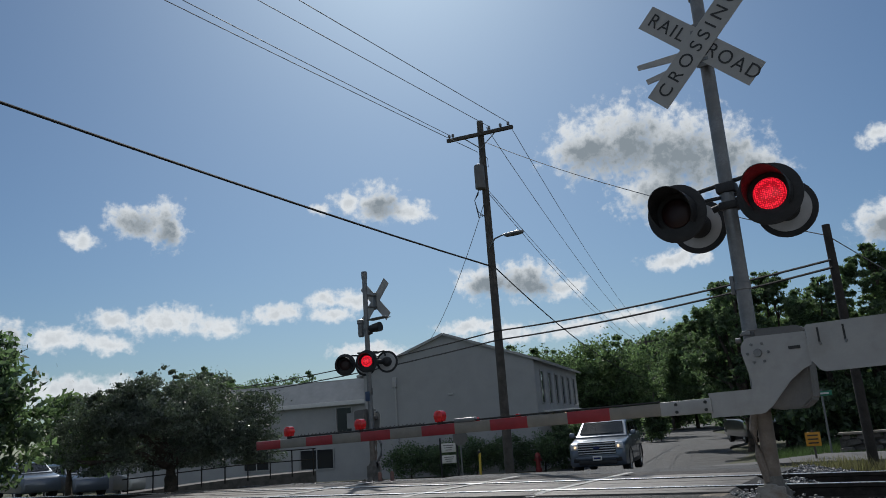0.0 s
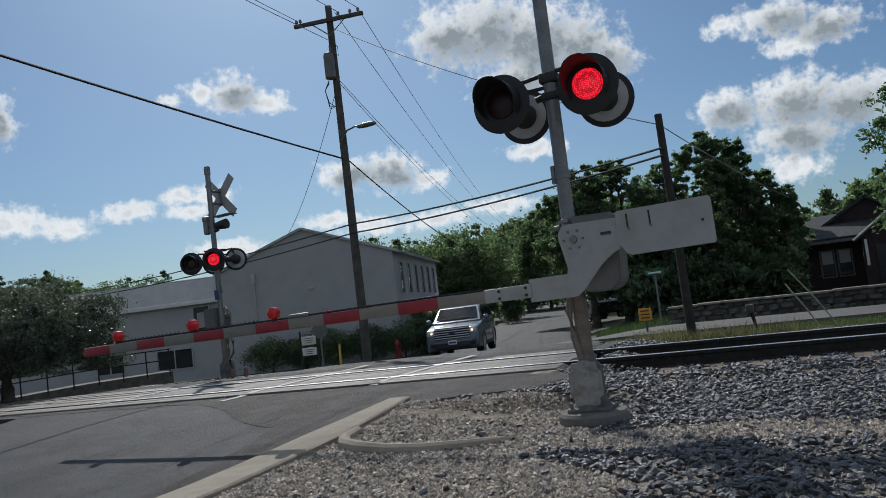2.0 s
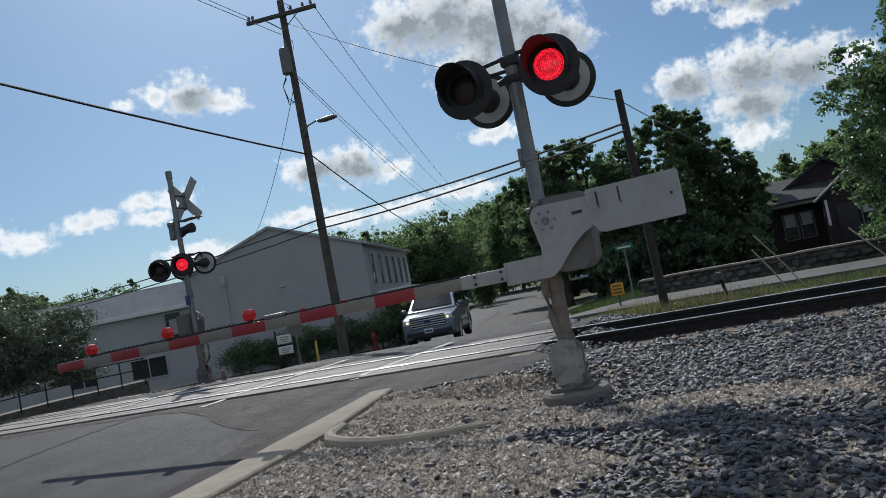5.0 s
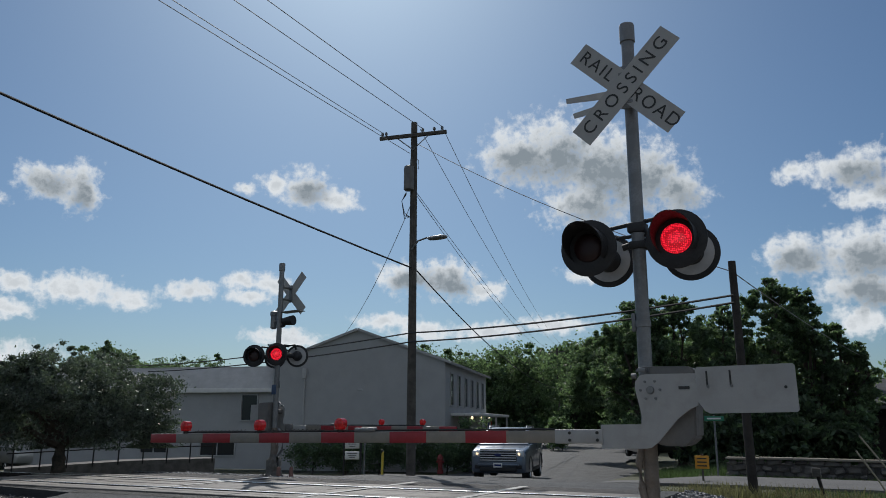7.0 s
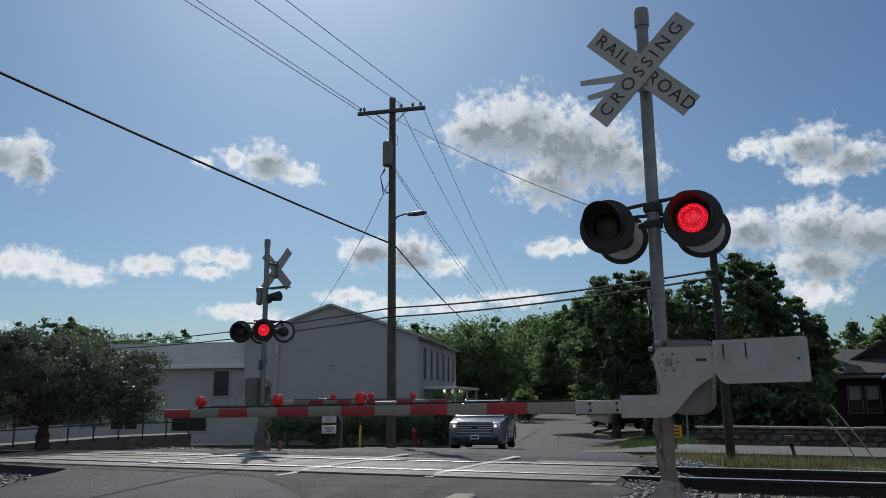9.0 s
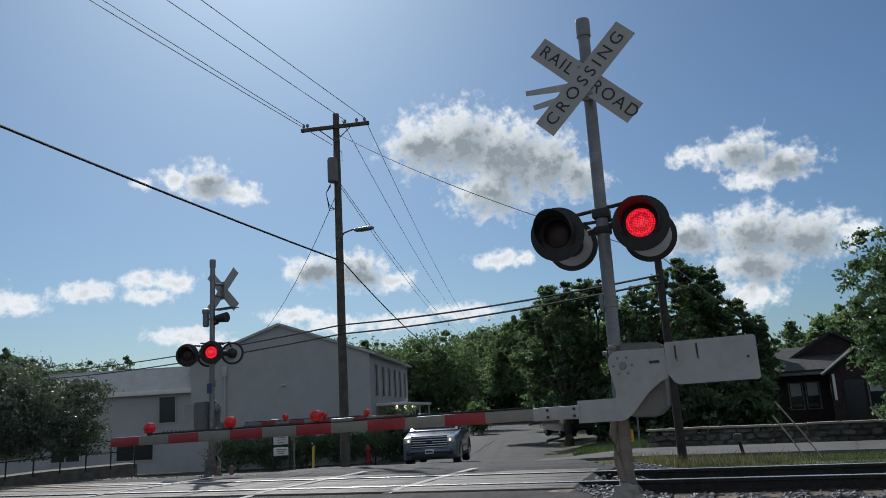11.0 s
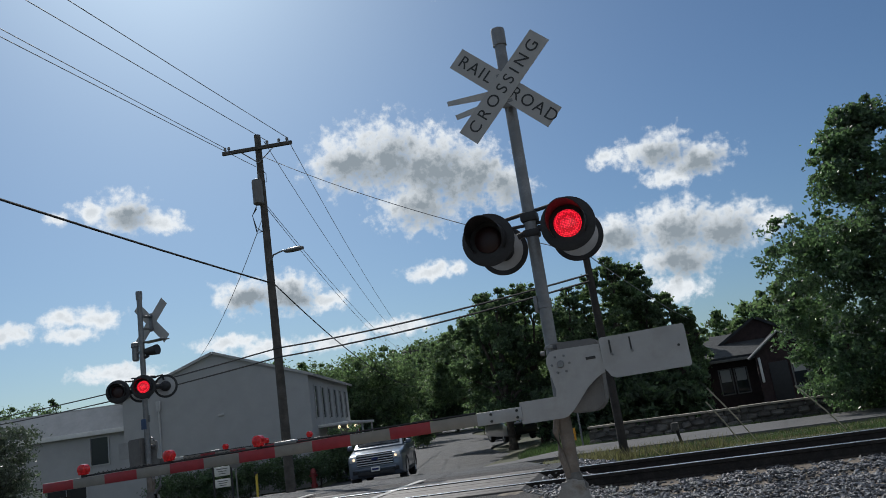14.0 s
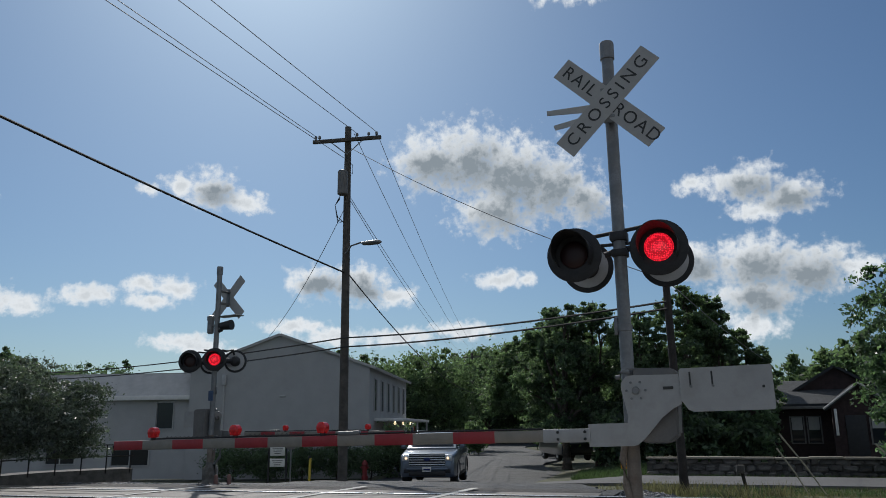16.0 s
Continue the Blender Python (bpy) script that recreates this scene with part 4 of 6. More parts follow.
WIRES_BLACK = [
    (POLE + Vector((0, -0.15, 6.45)), (-11.0, -26.0, 9.6), 0.6, 0.028),
    (POLE + Vector((0, 0.15, 6.45)), (-20.7, 58.0, 3.9), 0.75, 0.022), ((-20.7, 58.0, 3.9), (-15.6, 57.0, 3.9), 0.35, 0.022),
    (STUB_TOP + Vector((0, -0.1, -0.5)), (-11.6, 20.85, 4.0), 0.12, 0.024), ((-11.6, 20.85, 4.0), (-57.0, 39.0, 6.0), 0.7, 0.024),
    (STUB_TOP + Vector((0, -0.1, -0.65)), (-11.6, 20.85, 3.72), 0.12, 0.024), ((-11.6, 20.85, 3.72), (-57.0, 39.0, 5.6), 0.7, 0.024),
]
for a, b, sag in WIRES_NEAR:
    wire("power_line", a, b, sag, 0.011, WIRE_THIN, "thin overhead power conductor on the pole")
for a, b, sag, r in WIRES_BLACK:
    wire("cable", a, b, sag, r, WIRE, "thick black overhead cable across the road")

# ---- trees ----


def foliage(name, lobes, count, size, material, parent, seed, flat_bottom=None):
    """Small leaves gathered in clumps on every bough; the clumps stand apart, so that the outline breaks up."""
    rng = np.random.default_rng(seed)
    lob = np.array(lobes, float)
    vol = (lob[:, 3] * lob[:, 4] * lob[:, 5]) ** 0.7
    nc = max(24, count // 60)
    pick = rng.choice(len(lob), size=nc, p=vol / vol.sum())
    d = rng.normal(size=(nc, 3))
    d /= np.linalg.norm(d, axis=1)[:, None]
    reach = np.where(rng.random(nc) < 0.72, rng.uniform(0.6, 1.08, nc), rng.uniform(0.0, 0.6, nc))
    mid = lob[pick, :3] + d * reach[:, None] * lob[pick, 3:]
    mean = lob[pick, 3:].mean(axis=1)
    spread = np.clip(mean * rng.uniform(0.24, 0.46, nc), size * 1.6, size * 7.0)
    which = rng.integers(0, nc, count)
    e = rng.normal(size=(count, 3))
    e /= np.linalg.norm(e, axis=1)[:, None]
    pos = mid[which] + e * (spread[which] * rng.random(count) ** 0.45)[:, None] * np.array((1.15, 1.15, 0.7))
    # a few sprays stick out
    stray = rng.random(count) < 0.04
    pos[stray] += e[stray] * spread[which][stray][:, None] * 0.9
    if flat_bottom is not None:
        pos[:, 2] = np.where(pos[:, 2] < flat_bottom, flat_bottom + (flat_bottom - pos[:, 2]) * 0.4, pos[:, 2])
    u = rng.normal(size=(count, 3))
    u /= np.linalg.norm(u, axis=1)[:, None]
    w = np.cross(u, rng.normal(size=(count, 3)))
    w /= np.linalg.norm(w, axis=1)[:, None]
    s = size * rng.uniform(0.6, 1.35, count)[:, None]
    quad = np.stack([pos - u * s, pos + w * s * 0.48, pos + u * s, pos - w * s * 0.48], axis=1).reshape(-1, 3)
    me = bpy.data.meshes.new(name)
    me.vertices.add(count * 4)
    me.vertices.foreach_set("co", quad.astype(np.float32).ravel())
    me.loops.add(count * 4)
    me.loops.foreach_set("vertex_index", np.arange(count * 4, dtype=np.int32))
    me.polygons.add(count)
    me.polygons.foreach_set("loop_start", np.arange(0, count * 4, 4, dtype=np.int32))
    me.update(calc_edges=True)
    me.materials.append(material)
    ob = new(name, me)
    ob.parent = parent
    return ob


def crown_lobes(seed, n, shape, half, z0, top, depth=None, lobe=0.30, axis=0.0):
    """Boughs of a crown: shape gives the crown's half-width (share of half) by share of its height; axis turns its broad side."""
    rng = random.Random(seed)
    out = []
    c, s = math.cos(radians(axis)), math.sin(radians(axis))
    depth = depth or half
    for i in range(n):
        h = (i + rng.uniform(0.2, 0.8)) / n
        w = profile(shape, h)
        a = rng.uniform(0, 2 * math.pi)
        rr = rng.uniform(0.25, 1.0) ** 0.6
        k = lobe * rng.uniform(0.7, 1.2) * (0.55 + 0.45 * w)
        lx, ly = half * w * rr * (1 - 0.6 * k) * math.cos(a), depth * w * rr * (1 - 0.6 * k) * math.sin(a)
        z = z0 + (top - z0) * h * (1 - 0.3 * lobe)
        out.append((lx * c - ly * s, lx * s + ly * c, z, half * k, half * k, half * k * rng.uniform(0.6, 0.85)))
    return out


def tree(at, lobes, count, size, material, label, seed, trunk_r=0.2, fork=1.2, name="tree", group="", flat_bottom=None, lean=(0, 0)):
    t = thing(name, at, label, "tree" if name == "tree" else "shrub", group)
    rng = random.Random(seed)
    bm = bmesh.new()
    top = max(l[2] for l in lobes)
    tube(bm, [(0, 0, -0.3), (0.02, 0, 0.15 * fork), (lean[0] * 0.5, lean[1] * 0.5, fork * 0.6), (lean[0], lean[1], fork)], [trunk_r * 1.35, trunk_r * 1.05, trunk_r * 0.9, trunk_r * 0.85], 10)
    for l in lobes[::max(1, len(lobes) // 9)]:
        c = Vector(l[:3])
        a = Vector((lean[0], lean[1], fork * 0.92))
        mid = a.lerp(c, 0.5) + Vector((rng.uniform(-0.2, 0.2), rng.uniform(-0.2, 0.2), 0.12 * (c - a).length))
        tube(bm, [a, mid, c], [trunk_r * 0.55, trunk_r * 0.36, trunk_r * 0.12], 7)
        for _ in range(4):
            e = c + Vector((rng.uniform(-1, 1) * l[3], rng.uniform(-1, 1) * l[4], rng.uniform(-0.4, 1.0) * l[5])) * 0.85
            tube(bm, [mid.lerp(c, 0.6), c.lerp(e, 0.4), e], [trunk_r * 0.2, trunk_r * 0.1, trunk_r * 0.04], 5)
    part("trunk", bm, BARK, t)
    sprigs = []
    for l in lobes:
        for _ in range(3):
            a, e = rng.uniform(0, 6.28), rng.uniform(-0.1, 1.4)
            k = rng.uniform(0.22, 0.36)
            sprigs.append((l[0] + l[3] * math.cos(a) * math.cos(e), l[1] + l[4] * math.sin(a) * math.cos(e), l[2] + l[5] * math.sin(e), l[3] * k, l[4] * k, l[5] * k * 1.2))
    foliage("crown", lobes + sprigs, count, size, material, t, seed, flat_bottom)
    return t



# ---- vegetation ----
big_oak = Vector((-15.9, 12.2, 0))
OAK_SHAPE = [(0.0, 0.80), (0.3, 1.0), (0.6, 0.93), (0.85, 0.66), (1.0, 0.40)]
tree((big_oak.x, big_oak.y, ground_at(big_oak)), crown_lobes(11, 60, OAK_SHAPE, 2.8, 0.95, 2.85, 1.9, 0.24, 52.7), 105000, 0.036, LEAF_GREY, "rounded grey-green evergreen oak on the verge", 11, 0.17, 0.85, flat_bottom=0.72)
v = view(-65.0, 19.0)
tree((v.x, v.y, ground_at(v)), [(0, 0, 2.3, 1.3, 1.3, 1.3), (-0.7, 0.3, 1.6, 1.2, 1.2, 1.0), (0.6, 0, 1.7, 1.0, 1.1, 1.0), (0.2, 0.2, 3.1, 0.7, 0.7, 0.8)], 12000, 0.09, LEAF_DARK, "dark green tree beside the car park", 12, 0.13, 0.8, flat_bottom=0.6)
v = view(-59.5, 25.0)
tree((v.x, v.y, ground_at(v)), [(0, 0, 1.9, 1.2, 1.2, 0.9), (0.9, 0.2, 1.5, 0.9, 1.0, 0.7)], 6000, 0.10, LEAF, "small leafy tree behind the oak", 13, 0.1, 0.9)
# trees behind the hall
for az, d, z0, r, seed in ((-52.0, 62, 6.0, 1.9, 21), (-50.4, 64, 5.6, 1.7, 22), (-55.0, 66, 4.4, 2.4, 23)):
    v = view(az, d)
    tree((v.x, v.y, -1.0), [(0, 0, z0 + 0.3, r, r, 1.3), (r * 0.5, 0, z0 - 0.8, r, r, 1.6), (-r * 0.6, 0, z0 - 1.0, r, r, 1.5)], 15000, 0.11, LEAF_DARK, "dark tree rising behind the hall roof", seed, 0.2, 2.5, group="trees behind the hall")
for k, az in enumerate((-48.6, -47.2, -45.9, -44.6)):
    v = view(az, 64)
    tree((v.x, v.y, -1.0), [(0, 0, 6.2 + 0.3 * (k % 2), 1.2, 1.2, 0.8), (0.5, 0, 5.6, 1.3, 1.3, 1.2)], 2600, 0.085, LEAF_DARK, "sparse treetop behind the hall roof", 30 + k, 0.15, 2.5, group="trees behind the hall")
# wood along the far road
rw = random.Random(5)
for k, (az, d, top) in enumerate(((-29.5, 82, 7.6), (-27.2, 84, 7.0), (-25.4, 80, 6.6), (-24.0, 86, 7.6), (-22.0, 80, 7.4), (-20.4, 112, 10.6), (-18.8, 108, 10.8), (-17.2, 112, 11.4), (-15.6, 106, 11.6), (-14.0, 70, 8.6), (-12.6, 88, 9.0), (-10.0, 90, 9.0))):
    v = view(az, d)
    r = rw.uniform(2.6, 3.4)
    top += 2.0 + rw.uniform(-0.4, 0.5)
    if d > 100:
        r *= 1.35
    lob = [(0, 0, top - 1.5, r, r, 1.8), (r * 0.6, 0.4, top - 3.2, r, r, 2.0), (-r * 0.7, 0, top - 3.0, r * 0.9, r, 2.0), (0.3, -1.0, top - 4.6, r * 1.1, r, 2.0), (-1.2, -0.8, top - 6.0, r, r, 1.8), (0.8, -0.9, top - 7.6, r, r, 1.8)]
    if d > 100:
        lob += [(-2.0, 3, 3.4, r, r, 2.2), (2.0, 3, 3.0, r, r, 2.2)]
    tree((v.x, v.y, -1.0), lob, 15000, 0.17 if d < 100 else 0.24, LEAF if k % 3 else LEAF_DARK, "tall leafy tree of the wood along the road", 40 + k, 0.25, 2.2, group="trees along the far road")
# large trees beyond the side street
TALL = [(0.0, 0.85), (0.45, 1.0), (0.75, 0.72), (1.0, 0.22)]
for k, (az, d, top, r) in enumerate(((-13.2, 48, 7.3, 2.6), (-13.5, 38, 7.9, 2.2), (-11.2, 39, 8.1, 2.1), (-8.2, 38, 7.4, 2.2), (-5.0, 38, 8.6, 1.9), (-2.9, 39, 8.2, 1.35), (-1.0, 40, 6.5, 1.4), (-9.6, 45, 6.6, 3.4), (-4.4, 45, 6.4, 3.4))):
    v = view(az, d)
    z0 = 2.6 if k == 0 else 1.3
    lob = crown_lobes(300 + k, 64, TALL, r * 1.2, z0, top, r, 0.29)
    if k == 0:
        lob = [(l[0] - 2.8, *l[1:]) for l in lob]
    tree((v.x, v.y, -0.45), lob, 34000, 0.085, LEAF_DARK if k % 2 else LEAF, "large leafy tree beyond the side street", 70 + k, 0.2, 1.7, group="trees by the side street")
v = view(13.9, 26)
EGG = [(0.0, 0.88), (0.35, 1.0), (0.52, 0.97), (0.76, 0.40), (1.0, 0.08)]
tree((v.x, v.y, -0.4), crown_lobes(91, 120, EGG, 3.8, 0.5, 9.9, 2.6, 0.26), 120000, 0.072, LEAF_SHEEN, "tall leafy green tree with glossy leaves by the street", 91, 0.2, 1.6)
for k, (az, d, top) in enumerate(((1.6, 62, 5.2), (3.2, 64, 6.6), (5.4, 62, 7.4), (7.6, 60, 8.2))):
    v = view(az, d)
    tree((v.x, v.y, -0.5), [(0, 0, top - 1.2, 1.8, 1.8, 1.2), (0.8, 0, top - 2.6, 1.9, 1.9, 1.6), (-0.9, 0, top - 2.8, 1.7, 1.8, 1.5)], 3500, 0.22, LEAF, "green tree behind the brick house", 95 + k, 0.2, 2.0, group="trees behind the house")

# ---- white hall ----
C = Vector((-17.36, 33.64, -1.05))
HALL = thing("hall", C, "pale two-storey hall with a gable end and lower wing", "building", turn=17.0)
# local axes: -x along the gable wall, +y along the side with the upper windows
EAVE, RIDGE, HALF, LONG = 5.22, 6.85, 4.5, 13.2


def slab(name, a, b, c, d, thick, material, parent, label=""):
    """A sloping slab through four corners."""
    bm = bmesh.new()
    a, b, c, d = map(Vector, (a, b, c, d))
    n = (b - a).cross(d - a).normalized() * thick
    lo = [bm.verts.new(p) for p in (a, b, c, d)]
    hi = [bm.verts.new(p + n) for p in (a, b, c, d)]
    bm.faces.new(lo[::-1])
    bm.faces.new(hi)
    for i in range(4):
        bm.faces.new((lo[i], lo[(i + 1) % 4], hi[(i + 1) % 4], hi[i]))
    return part(name, bm, material, parent, label, None, 0)


bm = bmesh.new()
prism(bm, [(0, 0), (0, EAVE), (-HALF, RIDGE), (-2 * HALF, EAVE), (-2 * HALF, 0)], 0.25, Matrix.Translation((0, 0.125, 0)))
gable_wall = part("gable_wall", bm, SIDING, HALL, "", None, 0)
bm = bmesh.new()
box(bm, (-0.125, LONG / 2 + 0.1, EAVE / 2), (0.25, LONG - 0.3, EAVE))
side_wall = part("side_wall", bm, SIDING, HALL, "", None, 0)
bm = bmesh.new()
box(bm, (-HALF, LONG + 0.1, EAVE / 2), (2 * HALF, 0.2, EAVE))
part("rear_wall", bm, SIDING, HALL, "", None, 0)
ov = 0.3
slab("roof", (ov, -0.15, EAVE - 0.10), (ov, LONG + 0.3, EAVE - 0.10), (-HALF, LONG + 0.3, RIDGE), (-HALF, -0.15, RIDGE), 0.12, ROOF, HALL)
slab("roof", (-HALF, -0.15, RIDGE), (-HALF, LONG + 0.3, RIDGE), (-2 * HALF - ov, LONG + 0.3, EAVE - 0.10), (-2 * HALF - ov, -0.15, EAVE - 0.10), 0.12, ROOF, HALL)


def window(parent, x, y, z, w, h, along, panes=1, frame_mat=TRIM, blind=0.0):
    """A framed window proud of its wall; along: 'x' or 'y' runs along the wall."""
    m = Matrix.Translation((x, y, z)) @ (pose(0, 0, 0) if along == "x" else pose(0, 0, 0, 0, 0, 90))
    bm = bmesh.new()
    t = 0.06
    for a in (-1, 1):
        box(bm, (a * (w / 2 + t / 2), -0.02, 0), (t, 0.08, h + 2 * t))
        box(bm, (0, -0.02, a * (h / 2 + t / 2)), (w, 0.08, t))
    for k in range(1, panes):
        box(bm, (-w / 2 + w * k / panes, -0.015, 0), (0.05, 0.06, h))
    win = part("window", bm, frame_mat, parent, "", m, 0)
    for k in range(panes):
        bm = bmesh.new()
        box(bm, (-w / 2 + w * (k + 0.5) / panes, -0.006, 0), (w / panes - 0.05, 0.012, h))
        part("pane", bm, PANE, win)
        if blind:
            bm = bmesh.new()
            box(bm, (-w / 2 + w * (k + 0.5) / panes, -0.016, h / 2 - blind * h / 2), (w / panes - 0.07, 0.004, blind * h))
            part("blind", bm, BLIND, win)
    return win


for k in range(6):
    window(side_wall, 0.004, 1.6 + 2.05 * k, 3.95, 0.75, 1.55, "y", 1, SIDING)
# porch roof on posts along the side
bm = bmesh.new()
box(bm, (0.75, 7.4, 2.72), (1.5, 12.0, 0.14), 0.02)
porch = part("porch_roof", bm, TRIM, HALL)
for k in range(3):
    bm = bmesh.new()
    box(bm, (1.38, 3.0 + 5.0 * k, 1.3), (0.10, 0.10, 2.7), 0.01)
    part("porch_post", bm, TRIM, HALL)
bm = bmesh.new()
box(bm, (0.03, 6.2, 1.05), (0.06, 1.0, 2.1), 0.01)
part("door", bm, BLACK, HALL)
# corner boards, rake trim and a downpipe
bm = bmesh.new()
rod(bm, (-2 * HALF + 1.75, -0.06, 0.2), (-2 * HALF + 1.75, -0.06, EAVE - 0.3), 0.05, 0.05, 8)
box(bm, (-2 * HALF + 1.75, -0.08, EAVE - 0.5), (0.22, 0.16, 0.5), 0.02)
part("downpipe", bm, DISC_BACK, HALL)
bm = bmesh.new()
box(bm, (-4.3, -0.03, 3.9), (0.28, 0.06, 0.10), 0.01)
part("wall_vent", bm, DISC_BACK, HALL)
# lower wing
WX0, WX1, WE, WR = -26.0, -2 * HALF + 0.02, 4.05, 5.2
bm = bmesh.new()
box(bm, ((WX0 + WX1) / 2, 0.35 + 0.15, WE / 2), (WX1 - WX0, 0.3, WE))
wing_wall = part("wing_wall", bm, SIDING, HALL, "", None, 0)
slab("wing_roof", (WX1 + 0.05, 0.10, WE - 0.05), (WX1 + 0.05, 1.0, WR), (WX0, 1.0, WR), (WX0, 0.10, WE - 0.05), -0.10, ROOF, HALL)
bm = bmesh.new()
box(bm, ((WX0 + WX1) / 2, 4.0, WR - 0.08), (WX1 - WX0, 6.1, 0.12), 0.0)
part("wing_flat_roof", bm, ROOF, HALL)
bm = bmesh.new()
box(bm, ((WX0 + WX1) / 2 + 0.1, 0.10, WE - 0.13), (WX1 - WX0, 0.05, 0.22), 0.01)
part("fascia", bm, TRIM, HALL)
window(wing_wall, -10.35, 0.346, 3.05, 0.85, 1.25, "x", 1, SIDING)
window(wing_wall, -12.0, 0.346, 1.15, 1.9, 0.95, "x", 2, SIDING)
window(wing_wall, -15.6, 0.346, 1.25, 1.5, 0.95, "x", 2, SIDING)

# ---- things by the hall ----
def hedge(name, a, b, width, height, count, size, material, label, seed, parent_kind="shrub"):
    """A clipped hedge between two points: leafy box with a soft outline on a woody core."""
    a, b = Vector(a), Vector(b)
    d = b - a
    h = thing(name, a, label, parent_kind, turn=math.degrees(math.atan2(d.y, d.x)))
    L = d.length
    n = max(2, int(L / (width * 0.9)))
    lobes = [(L * (i + 0.5) / n, 0.0, height * 0.5, L / n * 0.75, width * 0.5, height * 0.5 * (0.92 + 0.12 * ((i * 37) % 5) / 5)) for i in range(n)]
    for l in lobes:
        bm = bmesh.new()
        tube(bm, [(l[0], 0, -0.2), (l[0] + 0.05, 0, height * 0.4), (l[0], 0.05, height * 0.75)], [0.05, 0.04, 0.015], 6)
        part("stem", bm, BARK, h)
    foliage("leaves", lobes, count, size, material, h, seed)
    return h


hx = pose(*C, 0, 0, 17.0)
hedge("hedge", hx @ Vector((-6.6, -2.3, 0.15)), hx @ Vector((1.2, -1.6, 0.2)), 1.5, 1.55, 34000, 0.05, LEAF_DARK, "dark clipped hedge along the hall", 201)
hedge("shrub", hx @ Vector((0.9, -1.1, 0.1)), hx @ Vector((2.1, -0.7, 0.1)), 1.2, 2.4, 7000, 0.07, LEAF_DARK, "tall dark shrub at the corner of the hall", 202)
hedge("shrub", view(-20.6, 66, -0.95), view(-19.3, 66, -0.95), 2.0, 2.9, 5200, 0.12, LEAF, "light green shrub beside the far road", 203)
hedge("shrub", view(-15.6, 84, -0.95), view(-14.6, 84, -0.95), 2.0, 2.6, 2000, 0.2, LEAF, "leafy shrub beside the far road", 204)
for k, (a0, a1, d, hgt) in enumerate(((-11.2, -9.0, 36.5, 2.2), (-10.6, -6.0, 36.0, 2.4), (-6.4, -2.4, 36.5, 2.6), (-2.8, 0.2, 37.0, 2.4))):
    hedge("undergrowth", view(a0, d, -0.45), view(a1, d + 0.5, -0.45), 2.4, hgt, 4500, 0.16, LEAF_DARK, "dark undergrowth below the tall trees", 210 + k)
for k, (a0, a1, d) in enumerate(((-30.5, -25.5, 76), (-26.0, -21.5, 78), (-21.0, -15.0, 120), (-15.0, -12.0, 96), (-13.0, -8.0, 66))):
    hedge("undergrowth", view(a0, d, -1.0), view(a1, d, -1.0), 3.5, 3.6, 2600, 0.3, LEAF_DARK, "dark undergrowth at the edge of the wood", 220 + k)
for k, (a0, a1, d) in enumerate(((-64.0, -57.0, 58), (-57.5, -50.0, 60))):
    hedge("undergrowth", view(a0, d, -0.8), view(a1, d, -0.8), 3.0, 2.6, 2600, 0.25, LEAF_DARK, "dark bushes at the back of the car park", 226 + k)
for k, (a0, a1, d) in enumerate(((2.0, 6.0, 56), (6.0, 16.0, 50))):
    hedge("undergrowth", view(a0, d, -0.5), view(a1, d, -0.5), 3.0, 3.0, 3000, 0.22, LEAF_DARK, "dark bushes behind the brick house", 230 + k)


def post_part(parent, a, b, r, material, name="post", seg=8):
    bm = bmesh.new()
    rod(bm, a, b, r, r, seg)
    return part(name, bm, material, parent)


# notice boards on two posts
nb = view(-34.2, 31.0)
board = thing("notice_board", (nb.x, nb.y, -0.72), "two white notice boards on dark posts before the hedge", "sign", turn=25)
for x in (-0.33, 0.33):
    post_part(board, (x, 0.02, -0.2), (x, 0.02, 1.55), 0.035, BLACK)
for z, h in ((1.17, 0.34), (0.74, 0.30)):
    bm = bmesh.new()
    box(bm, (0, -0.03, z), (0.56, 0.03, h), 0.005)
    pan = part("panel", bm, TRIM, board)
    for k in range(3):
        bm = bmesh.new()
        box(bm, (0, -0.048, z + h * (0.25 - 0.25 * k)), (0.40 - 0.08 * k, 0.004, 0.028))
        part("text_bar", bm, BOX_GREY, pan)
YELLOW = surface("yellow paint", (0.62, 0.45, 0.06), 0.6, vary=0.12, scale=8)
RED = surface("red paint", (0.20, 0.02, 0.02), 0.5, vary=0.15, scale=8)
ORANGE = surface("orange sign sheeting", (0.60, 0.27, 0.02), 0.5, vary=0.1, scale=8)
GREEN_SIGN = surface("green sign sheeting", (0.02, 0.18, 0.10), 0.5, vary=0.1, scale=8)
bv = view(-32.0, 29.0)
bol = thing("bollard", (bv.x, bv.y, -0.62), "thin yellow marker post by the kerb", "post")
post_part(bol, (0, 0, -0.2), (0.03, 0, 0.85), 0.045, YELLOW, "shaft")
bm = bmesh.new()
lathe(bm, [(0.05, 0.80), (0.052, 0.9), (0.03, 0.93)], 10)
part("cap", bm, BLACK, bol)
sv = view(-33.3, 30.0)
stop = thing("road_sign", (sv.x, sv.y, -0.65), "grey back of a traffic sign on a post", "sign", turn=30)
post_part(stop, (0, 0.03, -0.2), (0, 0.03, 1.7), 0.03, STEEL)
bm = bmesh.new()
prism(bm, [(0.30 * math.cos(radians(22.5 + 45 * k)), 1.45 + 0.30 * math.sin(radians(22.5 + 45 * k))) for k in range(8)], 0.006)
part("plate", bm, BOX_GREY, stop)
hv = view(-28.0, 35.5)
hyd = thing("fire_hydrant", (hv.x, hv.y, -0.85), "small red fire hydrant before the hedge", "hydrant")
bm = bmesh.new()
